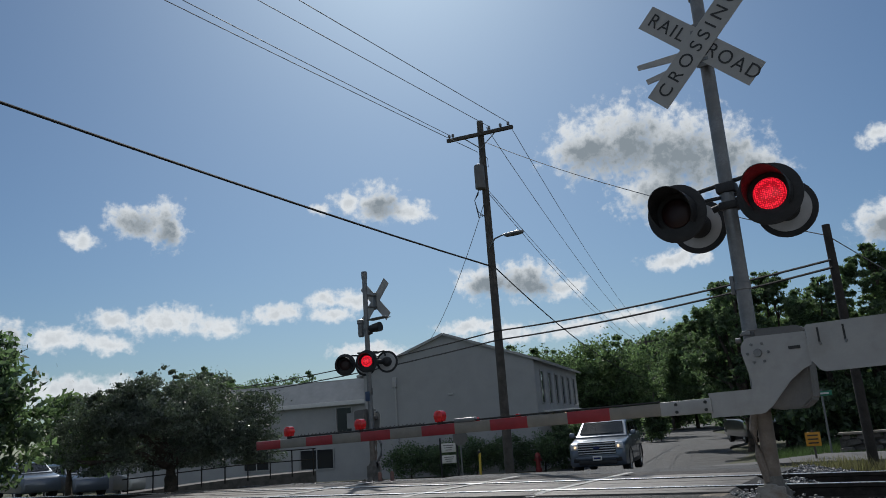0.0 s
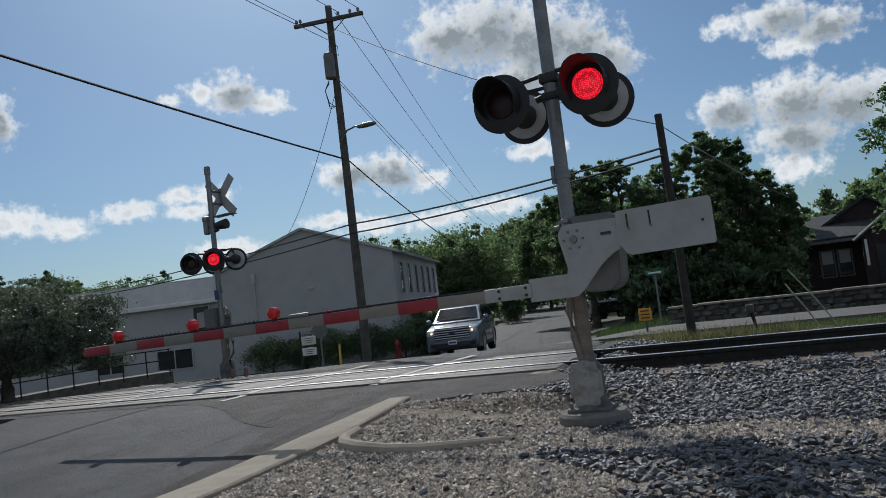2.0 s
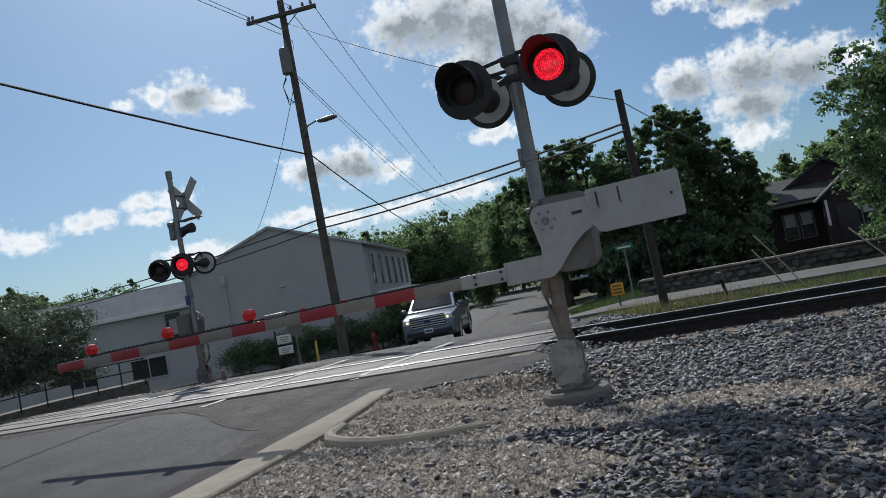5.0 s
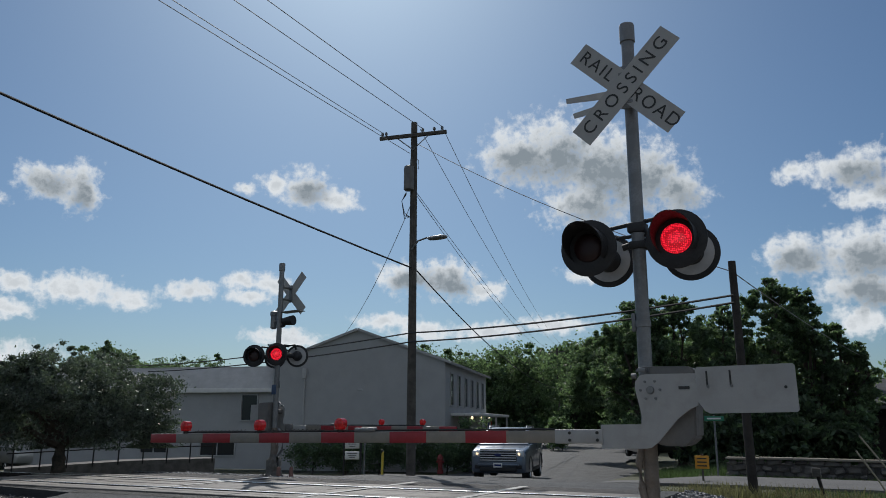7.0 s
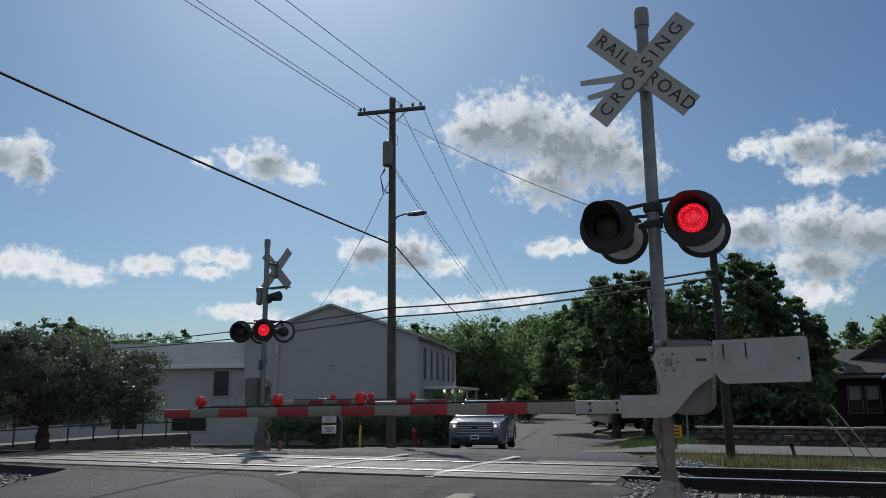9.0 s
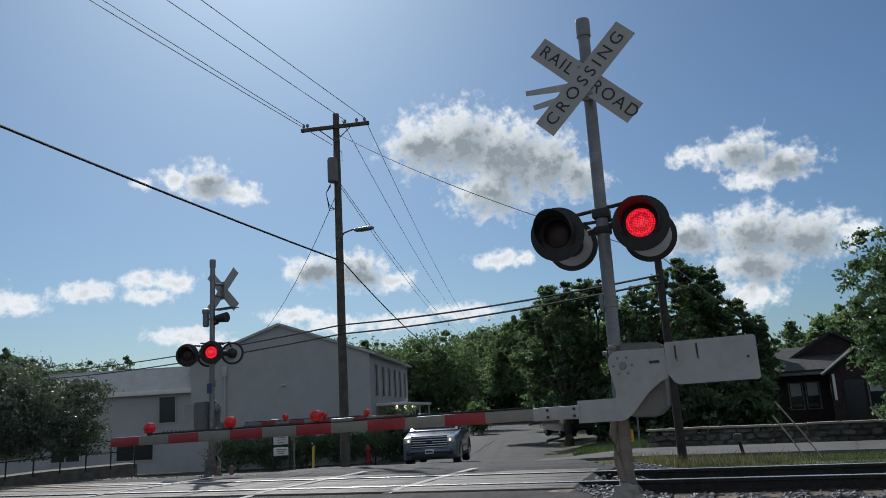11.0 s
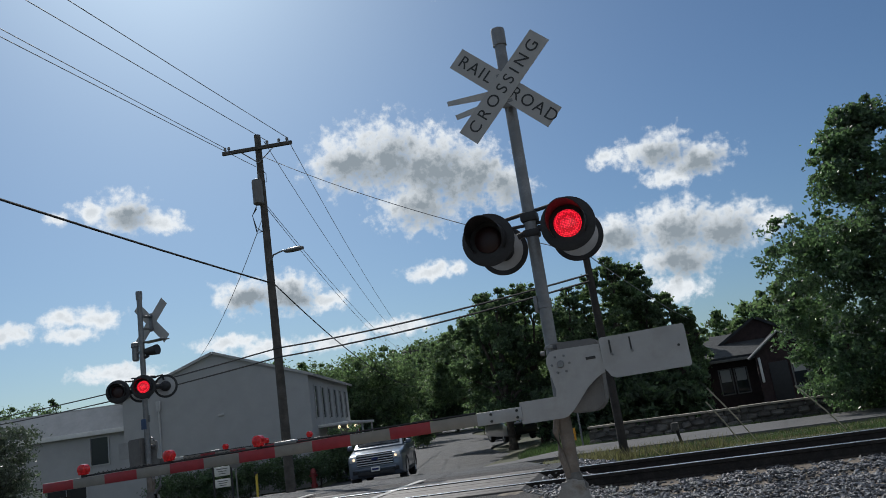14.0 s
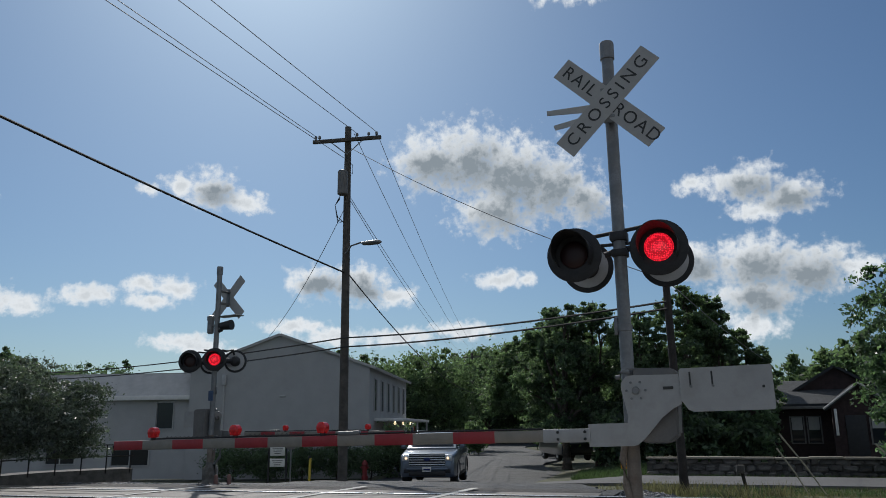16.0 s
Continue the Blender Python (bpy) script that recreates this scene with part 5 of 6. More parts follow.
lathe(bm, [(0.14, -0.1), (0.14, 0.05), (0.10, 0.08), (0.10, 0.5), (0.14, 0.52), (0.13, 0.6), (0.08, 0.7), (0.02, 0.74)], 14)
part("barrel", bm, RED, hyd)
bm = bmesh.new()
rod(bm, (-0.18, 0, 0.42), (0.18, 0, 0.42), 0.05, 0.05, 10)
part("nozzle", bm, RED, hyd)
# flag on the porch
fl = thing("flag", hx @ Vector((1.42, 3.0, 1.9)), "striped red and white flag on a slanted pole", "flag", turn=10)
post_part(fl, (0, 0, 0), (0.55, -0.55, 0.75), 0.018, TRIM, "pole")
NAVY = surface("navy cloth", (0.02, 0.03, 0.12), 0.8, vary=0.1)
RED_CLOTH = surface("red cloth", (0.35, 0.03, 0.04), 0.8, vary=0.1)
for k in range(7):
    bm = bmesh.new()
    pts = []
    for i in range(9):
        f = i / 8
        pts.append((0.53 - 0.07 * k + 0.03 * math.sin(5 * f + k), -0.53 + 0.07 * k, 0.70 - 0.09 * k - 1.05 * f))
    vs = [(bm.verts.new(p), bm.verts.new((p[0] - 0.068, p[1] + 0.068, p[2] - 0.088))) for p in pts]
    for a, b in zip(vs, vs[1:]):
        bm.faces.new((a[0], a[1], b[1], b[0]))
    bmesh.ops.solidify(bm, geom=bm.faces[:], thickness=0.004)
    part("stripe", bm, RED_CLOTH if k % 2 == 0 else TRIM, fl)
bm = bmesh.new()
box(bm, (0.36, -0.34, 0.40), (0.02, 0.3, 0.5), 0.004)
part("canton", bm, NAVY, fl)
# porch lamps
LAMP_WARM = lamp_mat("warm porch lamp", (1.0, 0.8, 0.5), 2.5)
for k in range(3):
    pl = thing("porch_lamp", hx @ Vector((0.75, 3.4 + 3.2 * k, 2.64)), "small warm porch lamp under the roof", "lamp", "porch lamps")
    bm = bmesh.new()
    lathe(bm, [(0.02, -0.16), (0.06, -0.13), (0.07, -0.05), (0.03, 0.01)], 12)
    part("globe", bm, LAMP_WARM, pl)
# ramp with a low wall and rails before the wing
rv0, rv1 = view(-43.7, 31.5, -0.62), view(-56.5, 30.5, -0.45)
d = rv1 - rv0
ramp = thing("access_ramp", rv0, "concrete ramp with dark pipe handrails before the wing", "ramp", turn=math.degrees(math.atan2(d.y, d.x)))
bm = bmesh.new()
prism(bm, [(0, -0.4), (0, 0.55), (3.0, 0.52), (d.length, 0.34), (d.length, -0.4)], 1.4, Matrix.Translation((0, -0.7, 0)))
part("ramp_body", bm, RUBBLE, ramp)
for k in range(9):
    x = 0.1 + k * (d.length - 0.3) / 8
    zt = 0.5 - 0.17 * max(0, x - 3) / (d.length - 3)
    post_part(ramp, (x, 0.0, zt - 0.1), (x, 0.0, zt + 0.92), 0.025, RAIL_SIDE, "rail_post")
for dz in (0.9, 0.5):
    bm = bmesh.new()
    tube(bm, [(0.0, 0, 0.5 + dz), (3.0, 0, 0.5 + dz), (d.length, 0, 0.33 + dz)], 0.024, 6)
    part("handrail", bm, RAIL_SIDE, ramp)


# ---- vehicles ----
def car_paint(name, col):
    m = bpy.data.materials.new(name)
    m.use_nodes = True
    p = m.node_tree.nodes["Principled BSDF"]
    p.inputs["Base Color"].default_value = (*col, 1)
    p.inputs["Metallic"].default_value = 0.5
    p.inputs["Roughness"].default_value = 0.32
    p.inputs["Coat Weight"].default_value = 0.8
    p.inputs["Coat Roughness"].default_value = 0.06
    return m


SILVER_BLUE = car_paint("silver blue car paint", (0.115, 0.14, 0.18))
CHROME = car_paint("bright chrome", (0.65, 0.66, 0.68))
TYRE = surface("black tyre rubber", (0.02, 0.02, 0.02), 0.85, vary=0.2)
HEADLAMP = lamp_mat("lit headlamp", (1.0, 0.78, 0.5), 2.0)
# the shade of the trees is put into this paint
SHADED_CAR = car_paint("car paint darkened for tree shade", (0.03, 0.034, 0.04))
WHITE_CAR = car_paint("pale grey car paint", (0.45, 0.45, 0.44))


def loft(bm, sections):
    """Joins rings of equal length, and caps the ends."""
    rings = [[bm.verts.new(p) for p in s] for s in sections]
    n = len(rings[0])
    for a, b in zip(rings, rings[1:]):
        for k in range(n):
            bm.faces.new((a[k], a[(k + 1) % n], b[(k + 1) % n], b[k]))
    bm.faces.new(rings[0][::-1])
    bm.faces.new(rings[-1])


def body_ring(y, zlo, zhi, w, r=0.12, n=5):
    """A rounded-rectangle ring across the car at y."""
    pts = []
    for cx, cz, a0 in ((w - r, zhi - r, 0), (-w + r, zhi - r, 90), (-w + r, zlo + r * 0.6, 180), (w - r, zlo + r * 0.6, 270)):
        for k in range(n):
            a = radians(a0 + 90 * k / (n - 1))
            rr = r if a0 < 180 else r * 0.6
            pts.append((cx + r * math.cos(a), y, cz + rr * math.sin(a)))
    return pts


def suv(at, turn, paint, label, detail=True, lit=True, name="car"):
    """Large sport-utility vehicle; the nose points to local -y."""
    c = thing(name, at, label, "car", turn=turn)
    bm = bmesh.new()
    loft(bm, [body_ring(y, lo, hi, w, r) for y, lo, hi, w, r in (
        (0.03, 0.46, 1.00, 0.86, 0.10), (0.10, 0.36, 1.08, 0.95, 0.12), (0.35, 0.32, 1.15, 1.0, 0.13), (0.9, 0.32, 1.22, 1.02, 0.12), (1.45, 0.33, 1.29, 1.02, 0.10),
        (2.4, 0.34, 1.32, 1.02, 0.10), (4.2, 0.36, 1.33, 1.02, 0.10), (4.95, 0.40, 1.32, 0.99, 0.12), (5.28, 0.50, 1.26, 0.92, 0.12))])
    body = part("body", bm, paint, c)
    bm = bmesh.new()
    loft(bm, [body_ring(y, 1.24, hi, w, r) for y, hi, w, r in ((1.25, 1.315, 0.92, 0.03), (1.6, 1.50, 0.89, 0.05), (2.05, 1.77, 0.84, 0.09), (2.5, 1.87, 0.82, 0.10), (3.6, 1.89, 0.82, 0.10), (4.7, 1.86, 0.81, 0.10), (5.1, 1.58, 0.85, 0.06), (5.2, 1.315, 0.90, 0.03))])
    cabin = part("cabin", bm, paint, c)
    bm = bmesh.new()
    for a in ((-0.79, 1.40, 1.375), (0.79, 1.40, 1.375), (0.71, 2.08, 1.775), (-0.71, 2.08, 1.775)):
        bm.verts.new((a[0], a[1] - 0.035, a[2] + 0.03))
    bm.verts.ensure_lookup_table()
    bm.faces.new(bm.verts[:])
    bmesh.ops.solidify(bm, geom=bm.faces[:], thickness=0.012)
    part("windscreen", bm, SCREEN, cabin, "glossy windscreen reflecting the sky")
    for sx in (-1, 1):
        for y0, y1, y2, y3 in ((1.75, 2.75, 2.7, 2.2), (2.85, 3.75, 3.75, 2.85), (3.85, 4.75, 4.6, 3.85)):
            bm = bmesh.new()
            for y, z, x in ((y0, 1.38, 0.925), (y1, 1.38, 0.922), (y2, 1.76, 0.85), (y3, 1.76, 0.85)):
                bm.verts.new((sx * (x - 0.005), y, z))
            bm.verts.ensure_lookup_table()
            bm.faces.new(bm.verts[:])
            bmesh.ops.solidify(bm, geom=bm.faces[:], thickness=0.02)
            part("side_window", bm, PANE, cabin)
    wheels = [(sx * 0.87, y) for sx in (-1, 1) for y in (0.98, 4.08)]
    for x, y in wheels:
        bm = bmesh.new()
        sx = 1 if x > 0 else -1
        lathe(bm, [(0.27, -0.13), (0.38, -0.13), (0.41, -0.09), (0.41, 0.09), (0.38, 0.13), (0.27, 0.13)], 26, pose(x, y, 0.41, 0, 90, 0))
        w = part("wheel", bm, TYRE, c, "black tyre with alloy rim")
        bm = bmesh.new()
        lathe(bm, [(0.27, 0.05), (0.265, 0.115), (0.22, 0.10), (0.05, 0.11)], 20, pose(x, y, 0.41, 0, 90 * sx, 0))
        for k in range(6):
            a = radians(60 * k)
            rod(bm, (x + sx * 0.115, y, 0.41), (x + sx * 0.115, y + 0.25 * math.cos(a), 0.41 + 0.25 * math.sin(a)), 0.03, 0.035, 6)
        part("rim", bm, CHROME, w)
    if detail:
        bm = bmesh.new()
        box(bm, (0, 0.02, 0.95), (1.30, 0.06, 0.42), 0.03)
        grille = part("grille", bm, BLACK, body)
        for k in range(5):
            bm = bmesh.new()
            box(bm, (0, -0.018, 0.785 + 0.08 * k), (1.27, 0.03, 0.03), 0.006)
            part("grille_bar", bm, CHROME, grille)
        bm = bmesh.new()
        lathe(bm, [(0.10, -0.01), (0.11, 0.0), (0.10, 0.012)], 20, pose(0, -0.035, 0.965, 90, 0, 0) @ Matrix.Diagonal((1.1, 0.5, 1, 1)))
        part("badge", bm, NAVY, grille)
        for sx in (-1, 1):
            bm = bmesh.new()
            box(bm, (sx * 0.76, 0.055, 1.01), (0.28, 0.10, 0.22), 0.03)
            hl = part("headlight", bm, CHROME, body)
            bm = bmesh.new()
            lathe(bm, [(0.05, -0.01), (0.045, 0.02), (0.015, 0.03)], 14, pose(sx * 0.74, 0.0, 1.0, 90, 0, 0))
            part("bulb", bm, HEADLAMP if lit else CHROME, hl)
            bm = bmesh.new()
            box(bm, (sx * 0.72, 0.03, 0.56), (0.22, 0.06, 0.13), 0.02)
            part("fog_light", bm, BLACK, body)
            bm = bmesh.new()
            box(bm, (sx * 1.10, 1.55, 1.38), (0.20, 0.12, 0.17), 0.04)
            box(bm, (sx * 0.98, 1.58, 1.33), (0.14, 0.06, 0.05), 0.01)
            part("mirror", bm, paint, body)
            bm = bmesh.new()
            tube(bm, [(sx * 0.70, 2.35, 1.87), (sx * 0.70, 2.45, 1.93), (sx * 0.70, 4.4, 1.93), (sx * 0.70, 4.55, 1.86)], 0.02, 6)
            part("roof_rail", bm, CHROME, cabin)
        bm = bmesh.new()
        box(bm, (0, 0.0, 0.63), (1.45, 0.10, 0.09), 0.03)
        part("bumper_strip", bm, paint, body)
        bm = bmesh.new()
        for sx in (-1, 1):
            cl = bmesh.new()
            box(cl, (sx * 1.005, 2.5, 0.42), (0.05, 2.3, 0.14), 0.02)
            part("sill", cl, BLACK, body, "dark plastic sill")
            for y in (0.98, 4.08):
                ar = bmesh.new()
                tube(ar, [(sx * 1.005, y + 0.47 * math.cos(radians(a)), 0.42 + 0.47 * math.sin(radians(a))) for a in range(-10, 191, 20)], 0.035, 6)
                part("wheel_arch", ar, BLACK, body)
            for y in (1.72, 2.78, 3.78):
                dl = bmesh.new()
                box(dl, (sx * 1.019, y, 0.86), (0.006, 0.014, 0.74))
                part("door_seam", dl, BLACK, body)
            for y in (2.62, 3.62):
                dh = bmesh.new()
                box(dh, (sx * 1.03, y, 1.08), (0.03, 0.2, 0.035), 0.008)
                part("door_handle", dh, CHROME, body)
        box(bm, (0, 0.03, 0.48), (1.3, 0.10, 0.15), 0.03)
        part("lower_intake", bm, BLACK, body)
        bm = bmesh.new()
        box(bm, (0, -0.06, 0.62), (0.31, 0.02, 0.155), 0.004)
        pl = part("number_plate", bm, TRIM, body)
        bm = bmesh.new()
        box(bm, (0, -0.072, 0.62), (0.24, 0.004, 0.06))
        part("text_bar", bm, NAVY, pl)
    return c


cv = view(-23.65, 27.9)
suv((cv.x, cv.y, road_z(cv.x, cv.y + 2) - 0.005), 15.0, SILVER_BLUE, "silver-blue sport-utility vehicle waiting with headlights on")
pv = view(-12.6, 47.0)
suv((pv.x, pv.y, -0.75), 30.0, SHADED_CAR, "car under the trees, its paint darkened for their shade", False, False)
for k, (az, dd, tu, lab) in enumerate(((-58.6, 47, 80, "dark car parked behind the oak"), (-55.3, 48, 80, "pale car parked behind the oak"), (-61.5, 46, 80, "dark car parked in the lot"))):
    pv = view(az, dd)
    suv((pv.x, pv.y, land(pv.x, pv.y) - 0.06), tu, WHITE_CAR if k == 1 else SILVER_BLUE, lab, False, False)
# wheeled bin by the far road
wv = view(-15.2, 58.0)
wb = thing("wheeled_bin", (wv.x + 0.8, wv.y, -0.94), "dark wheeled rubbish bin beside the road", "bin")
bm = bmesh.new()
loft(bm, [[(x * w, y * w, z) for x, y in ((1, 1), (-1, 1), (-1, -1), (1, -1))] for z, w in ((0.05, 0.40), (1.25, 0.55))])
part("bin_body", bm, BLACK, wb)
bm = bmesh.new()
box(bm, (0, 0, 1.30), (1.15, 1.15, 0.10), 0.04)
part("lid", bm, BLACK, wb)

# ---- brick house and stone wall ----
HOUSE = thing("house", (0.6, 42.0, -0.42), "dark red brick bungalow with grey shingle gables", "house")
bm = bmesh.new()
box(bm, (5.0, 3.5, 1.2), (10.0, 7.0, 2.7), 0.0)
hw = part("wall", bm, BRICK, HOUSE, "", None, 0)
slab("roof", (-0.5, -0.6, 2.45), (10.5, -0.6, 2.45), (10.5, 3.5, 3.75), (-0.5, 3.5, 3.75), 0.14, SHINGLE, HOUSE)
slab("roof", (10.5, 7.6, 2.45), (-0.5, 7.6, 2.45), (-0.5, 3.5, 3.75), (10.5, 3.5, 3.75), 0.14, SHINGLE, HOUSE)
bm = bmesh.new()
prism(bm, [(2.6, 0), (2.6, 2.5), (3.8, 3.4), (5.0, 2.5), (5.0, 0)], 0.25, Matrix.Translation((0, -1.6, 0)))
part("porch_gable", bm, BRICK, HOUSE, "", None, 0)
slab("porch_roof", (2.3, -1.95, 2.34), (3.8, -1.95, 3.5), (3.8, 3.0, 3.5), (2.3, 3.0, 2.34), -0.13, SHINGLE, HOUSE)
slab("porch_roof", (5.3, -1.95, 2.34), (3.8, -1.95, 3.5), (3.8, 3.0, 3.5), (5.3, 3.0, 2.34), 0.13, SHINGLE, HOUSE)
bm = bmesh.new()
prism(bm, [(0.9, 3.1), (3.2, 4.5), (5.5, 3.1)], 0.2, Matrix.Translation((0, 1.8, 0)))
part("upper_gable", bm, BRICK, HOUSE, "", None, 0)
slab("upper_roof", (0.5, 1.5, 2.9), (3.2, 1.5, 4.56), (3.2, 6.0, 4.56), (0.5, 6.0, 2.9), -0.13, SHINGLE, HOUSE)
slab("upper_roof", (5.9, 1.5, 2.9), (3.2, 1.5, 4.56), (3.2, 6.0, 4.56), (5.9, 6.0, 2.9), 0.13, SHINGLE, HOUSE)
for sx, x in ((1, 2.3), (-1, 5.3)):
    bm = bmesh.new()
    tube(bm, [(x - 0.05 * sx, -1.98, 2.30), (3.8, -1.98, 3.46)], 0.05, 4)
    part("rake_board", bm, DISC_BACK, HOUSE)
bm = bmesh.new()
box(bm, (5.0, -0.62, 2.40), (11.0, 0.06, 0.14), 0.01)
part("gutter", bm, BOX_GREY, HOUSE)
window(hw, 1.15, -0.002, 1.35, 0.55, 1.2, "x", 1, BOX_GREY, 0.5)
window(hw, 1.9, -0.002, 1.35, 0.55, 1.2, "x", 1, BOX_GREY, 0.5)
window(HOUSE, 4.45, -1.73, 1.3, 0.6, 1.1, "x", 1, BOX_GREY, 0.4)
bm = bmesh.new()
box(bm, (3.55, -1.74, 1.0), (0.85, 0.06, 2.0), 0.01)
part("door", bm, BLACK, HOUSE)
bm = bmesh.new()
box(bm, (2.75, -1.76, 1.7), (0.12, 0.06, 1.2), 0.01)
part("porch_column", bm, TRIM, HOUSE)
bm = bmesh.new()
box(bm, (-0.35, 2.0, 2.5), (0.75, 0.8, 5.2), 0.02)
box(bm, (-0.35, 2.0, 5.05), (0.85, 0.9, 0.16), 0.02)
part("chimney", bm, BRICK, HOUSE)

WALL_Y = 27.4
wall = thing("stone_wall", (-3.6, WALL_Y, -0.42), "low rubble stone wall with a pale coping", "wall")
bm = bmesh.new()
box(bm, (12.0, 0.12, 0.2), (24.0, 0.22, 0.5))
part("core", bm, RUBBLE, wall)
bm = bmesh.new()
for i in range(24):
    box(bm, (0.5 + i * 1.0, 0.02 + 0.01 * (i % 3), 0.585 + 0.006 * ((i * 7) % 4)), (0.985, 0.42, 0.07), 0.012)
tagged(part("coping", bm, CONCRETE, wall), kind="stuff")
stone_meshes = []
for k in range(5):
    bm = bmesh.new()
    box(bm, (0, 0, 0), (0.36, 0.14, 0.20), 0.05, None, 1)
    for v in bm.verts:
        v.co += Vector((random.uniform(-0.03, 0.03), random.uniform(-0.02, 0.02), random.uniform(-0.025, 0.025)))
    stone_meshes.append(mesh_of("stone", bm, RUBBLE, 0))
for row in range(3):
    for i in range(58):
        o = new("stone", stone_meshes[random.randrange(5)])
        o.parent = wall
        o.matrix_basis = pose(0.2 + 0.41 * i + 0.2 * (row % 2) + random.uniform(-0.03, 0.03), -0.02 + random.uniform(-0.015, 0.015), 0.08 + 0.195 * row + random.uniform(-0.02, 0.02), 0, random.uniform(-9, 9), 0) @ Matrix.Diagonal((random.uniform(0.55, 1.3), 1, random.uniform(0.7, 1.25), 1))

# ---- small things on the verge beyond the track ----
WOOD_ROD = surface("bleached guy marker", (0.30, 0.27, 0.20), 0.8, vary=0.2)
for k, ((x0, y0, z0), (x1, y1, z1)) in enumerate((((1.33, 17.84, -0.3), (0.43, 17.88, 1.04)), ((0.99, 17.7, -0.3), (0.35, 17.75, 0.75)), ((3.09, 17.64, -0.3), (2.18, 17.77, 0.83)))):
    g = thing("guy_marker", (x0, y0, z0), "thin leaning guy-wire marker on the verge", "post", "guy markers")
    bm = bmesh.new()
    tube(bm, [(0, 0, -0.1), ((x1 - x0) * 0.5, (y1 - y0) * 0.5, (z1 - z0) * 0.5), (x1 - x0, y1 - y0, z1 - z0)], [0.014, 0.018, 0.02], 6)
    part("rod", bm, WOOD_ROD, g)
mk = thing("marker_post", (-0.25, 17.8, -0.3), "leaning rusty marker post with a small box", "post")
bm = bmesh.new()
tube(bm, [(0, 0, -0.1), (-0.13, 0, 0.62)], 0.035, 8)
part("post", bm, RAIL_SIDE, mk)
bm = bmesh.new()
box(bm, (-0.14, 0, 0.62), (0.16, 0.14, 0.17), 0.02)
part("box", bm, RUBBLE, mk)
sg = thing("warning_sign", (-3.62, 23.4, -0.42), "small orange notice on a short post", "sign")
post_part(sg, (0, 0.03, -0.1), (0, 0.03, 0.85), 0.03, WOOD_POLE)
bm = bmesh.new()
box(bm, (0, 0, 0.62), (0.38, 0.02, 0.36), 0.006)
pp = part("plate", bm, ORANGE, sg)
for k in range(3):
    bm = bmesh.new()
    box(bm, (0, -0.0125, 0.72 - 0.1 * k), (0.26, 0.004, 0.035))
    part("text_bar", bm, SIGN_BLACK, pp)
sn = thing("street_sign", (-3.75, 26.6, -0.42), "green street name sign on a steel post", "sign")
post_part(sn, (0, 0.03, -0.1), (0, 0.03, 1.95), 0.03, STEEL)
bm = bmesh.new()
box(bm, (0, 0, 1.83), (0.60, 0.012, 0.15), 0.003)
pp = part("plate", bm, GREEN_SIGN, sn)
bm = bmesh.new()
box(bm, (0, -0.009, 1.83), (0.42, 0.004, 0.05))
part("text_bar", bm, TRIM, pp)
PINK_POST = surface("faded red post paint", (0.22, 0.12, 0.10), 0.8, vary=0.25, scale=9)
# posts and stones round the far signal
for k, (x, y) in enumerate(((-10.85, 13.95), (-10.62, 14.1))):
    q = thing("signal_post", (x, y, 0.0), "short weathered pinkish post by the far signal", "post")
    bm = bmesh.new()
    lathe(bm, [(0.045, -0.1), (0.045, 0.22), (0.04, 0.30), (0.02, 0.32)], 12)
    part("post", bm, PINK_POST, q)

# ---- kerb ----
kerb = thing("kerb", (0, 0, 0), "pale concrete kerb strip along the road", "kerb", kind="structure")
bm = bmesh.new()
rows = []
for y in steps(-8, 7.9, 0.5):
    a = -3.50 + 0.015 * (y - 6)
    w = 0.42 if y < 6.4 else 0.42 - 0.1 * (y - 6.4)
    rows.append([bm.verts.new((a + dx, y, max(road_z(a, y), verge_z(a + dx, y)) + dz)) for dx, dz in ((0, -0.2), (0, 0.012), (0.02, 0.028), (w - 0.02, 0.034), (w, 0.02), (w, -0.2))])
for r, q in zip(rows, rows[1:]):
    for i in range(5):
        bm.faces.new((r[i], r[i + 1], q[i + 1], q[i]))
bm.faces.new(rows[-1])
part("kerb_strip", bm, CONCRETE, kerb)
bm = bmesh.new()
arc = [(-3.02, 6.55), (-2.98, 6.25), (-2.86, 6.07), (-2.66, 5.98), (-2.4, 5.96), (-2.1, 6.0), (-1.8, 6.12), (-1.52, 6.30)]
tube(bm, [(x, y, verge_z(x, y) + 0.015) for x, y in arc], [0.04, 0.06, 0.065, 0.065, 0.06, 0.055, 0.05, 0.03], 10)
part("curved_kerb", bm, CONCRETE, kerb)

# ---- ballast, gravel and grass ----
def rock(seed, rough=0.33):
    rng = np.random.default_rng(seed)
    bm = bmesh.new()
    bmesh.ops.create_icosphere(bm, subdivisions=1, radius=1.0)
    co = np.array([v.co[:] for v in bm.verts])
    co *= rng.uniform(1 - rough, 1 + rough * 0.6, (len(co), 1))
    # a few planes chip the stone into facets
    for _ in range(6):
        n = rng.normal(size=3)
        n /= np.linalg.norm(n)
        dist = co @ n
        co -= np.outer(np.maximum(0, dist - 0.42), n)
    co *= rng.uniform(0.75, 1.15, 3) * np.array((1.2, 0.95, 0.62))
    faces = np.array([[v.index for v in f.verts] for f in bm.faces])
    bm.free()
    return co, faces


ROCKS = [rock(s) for s in range(14)]


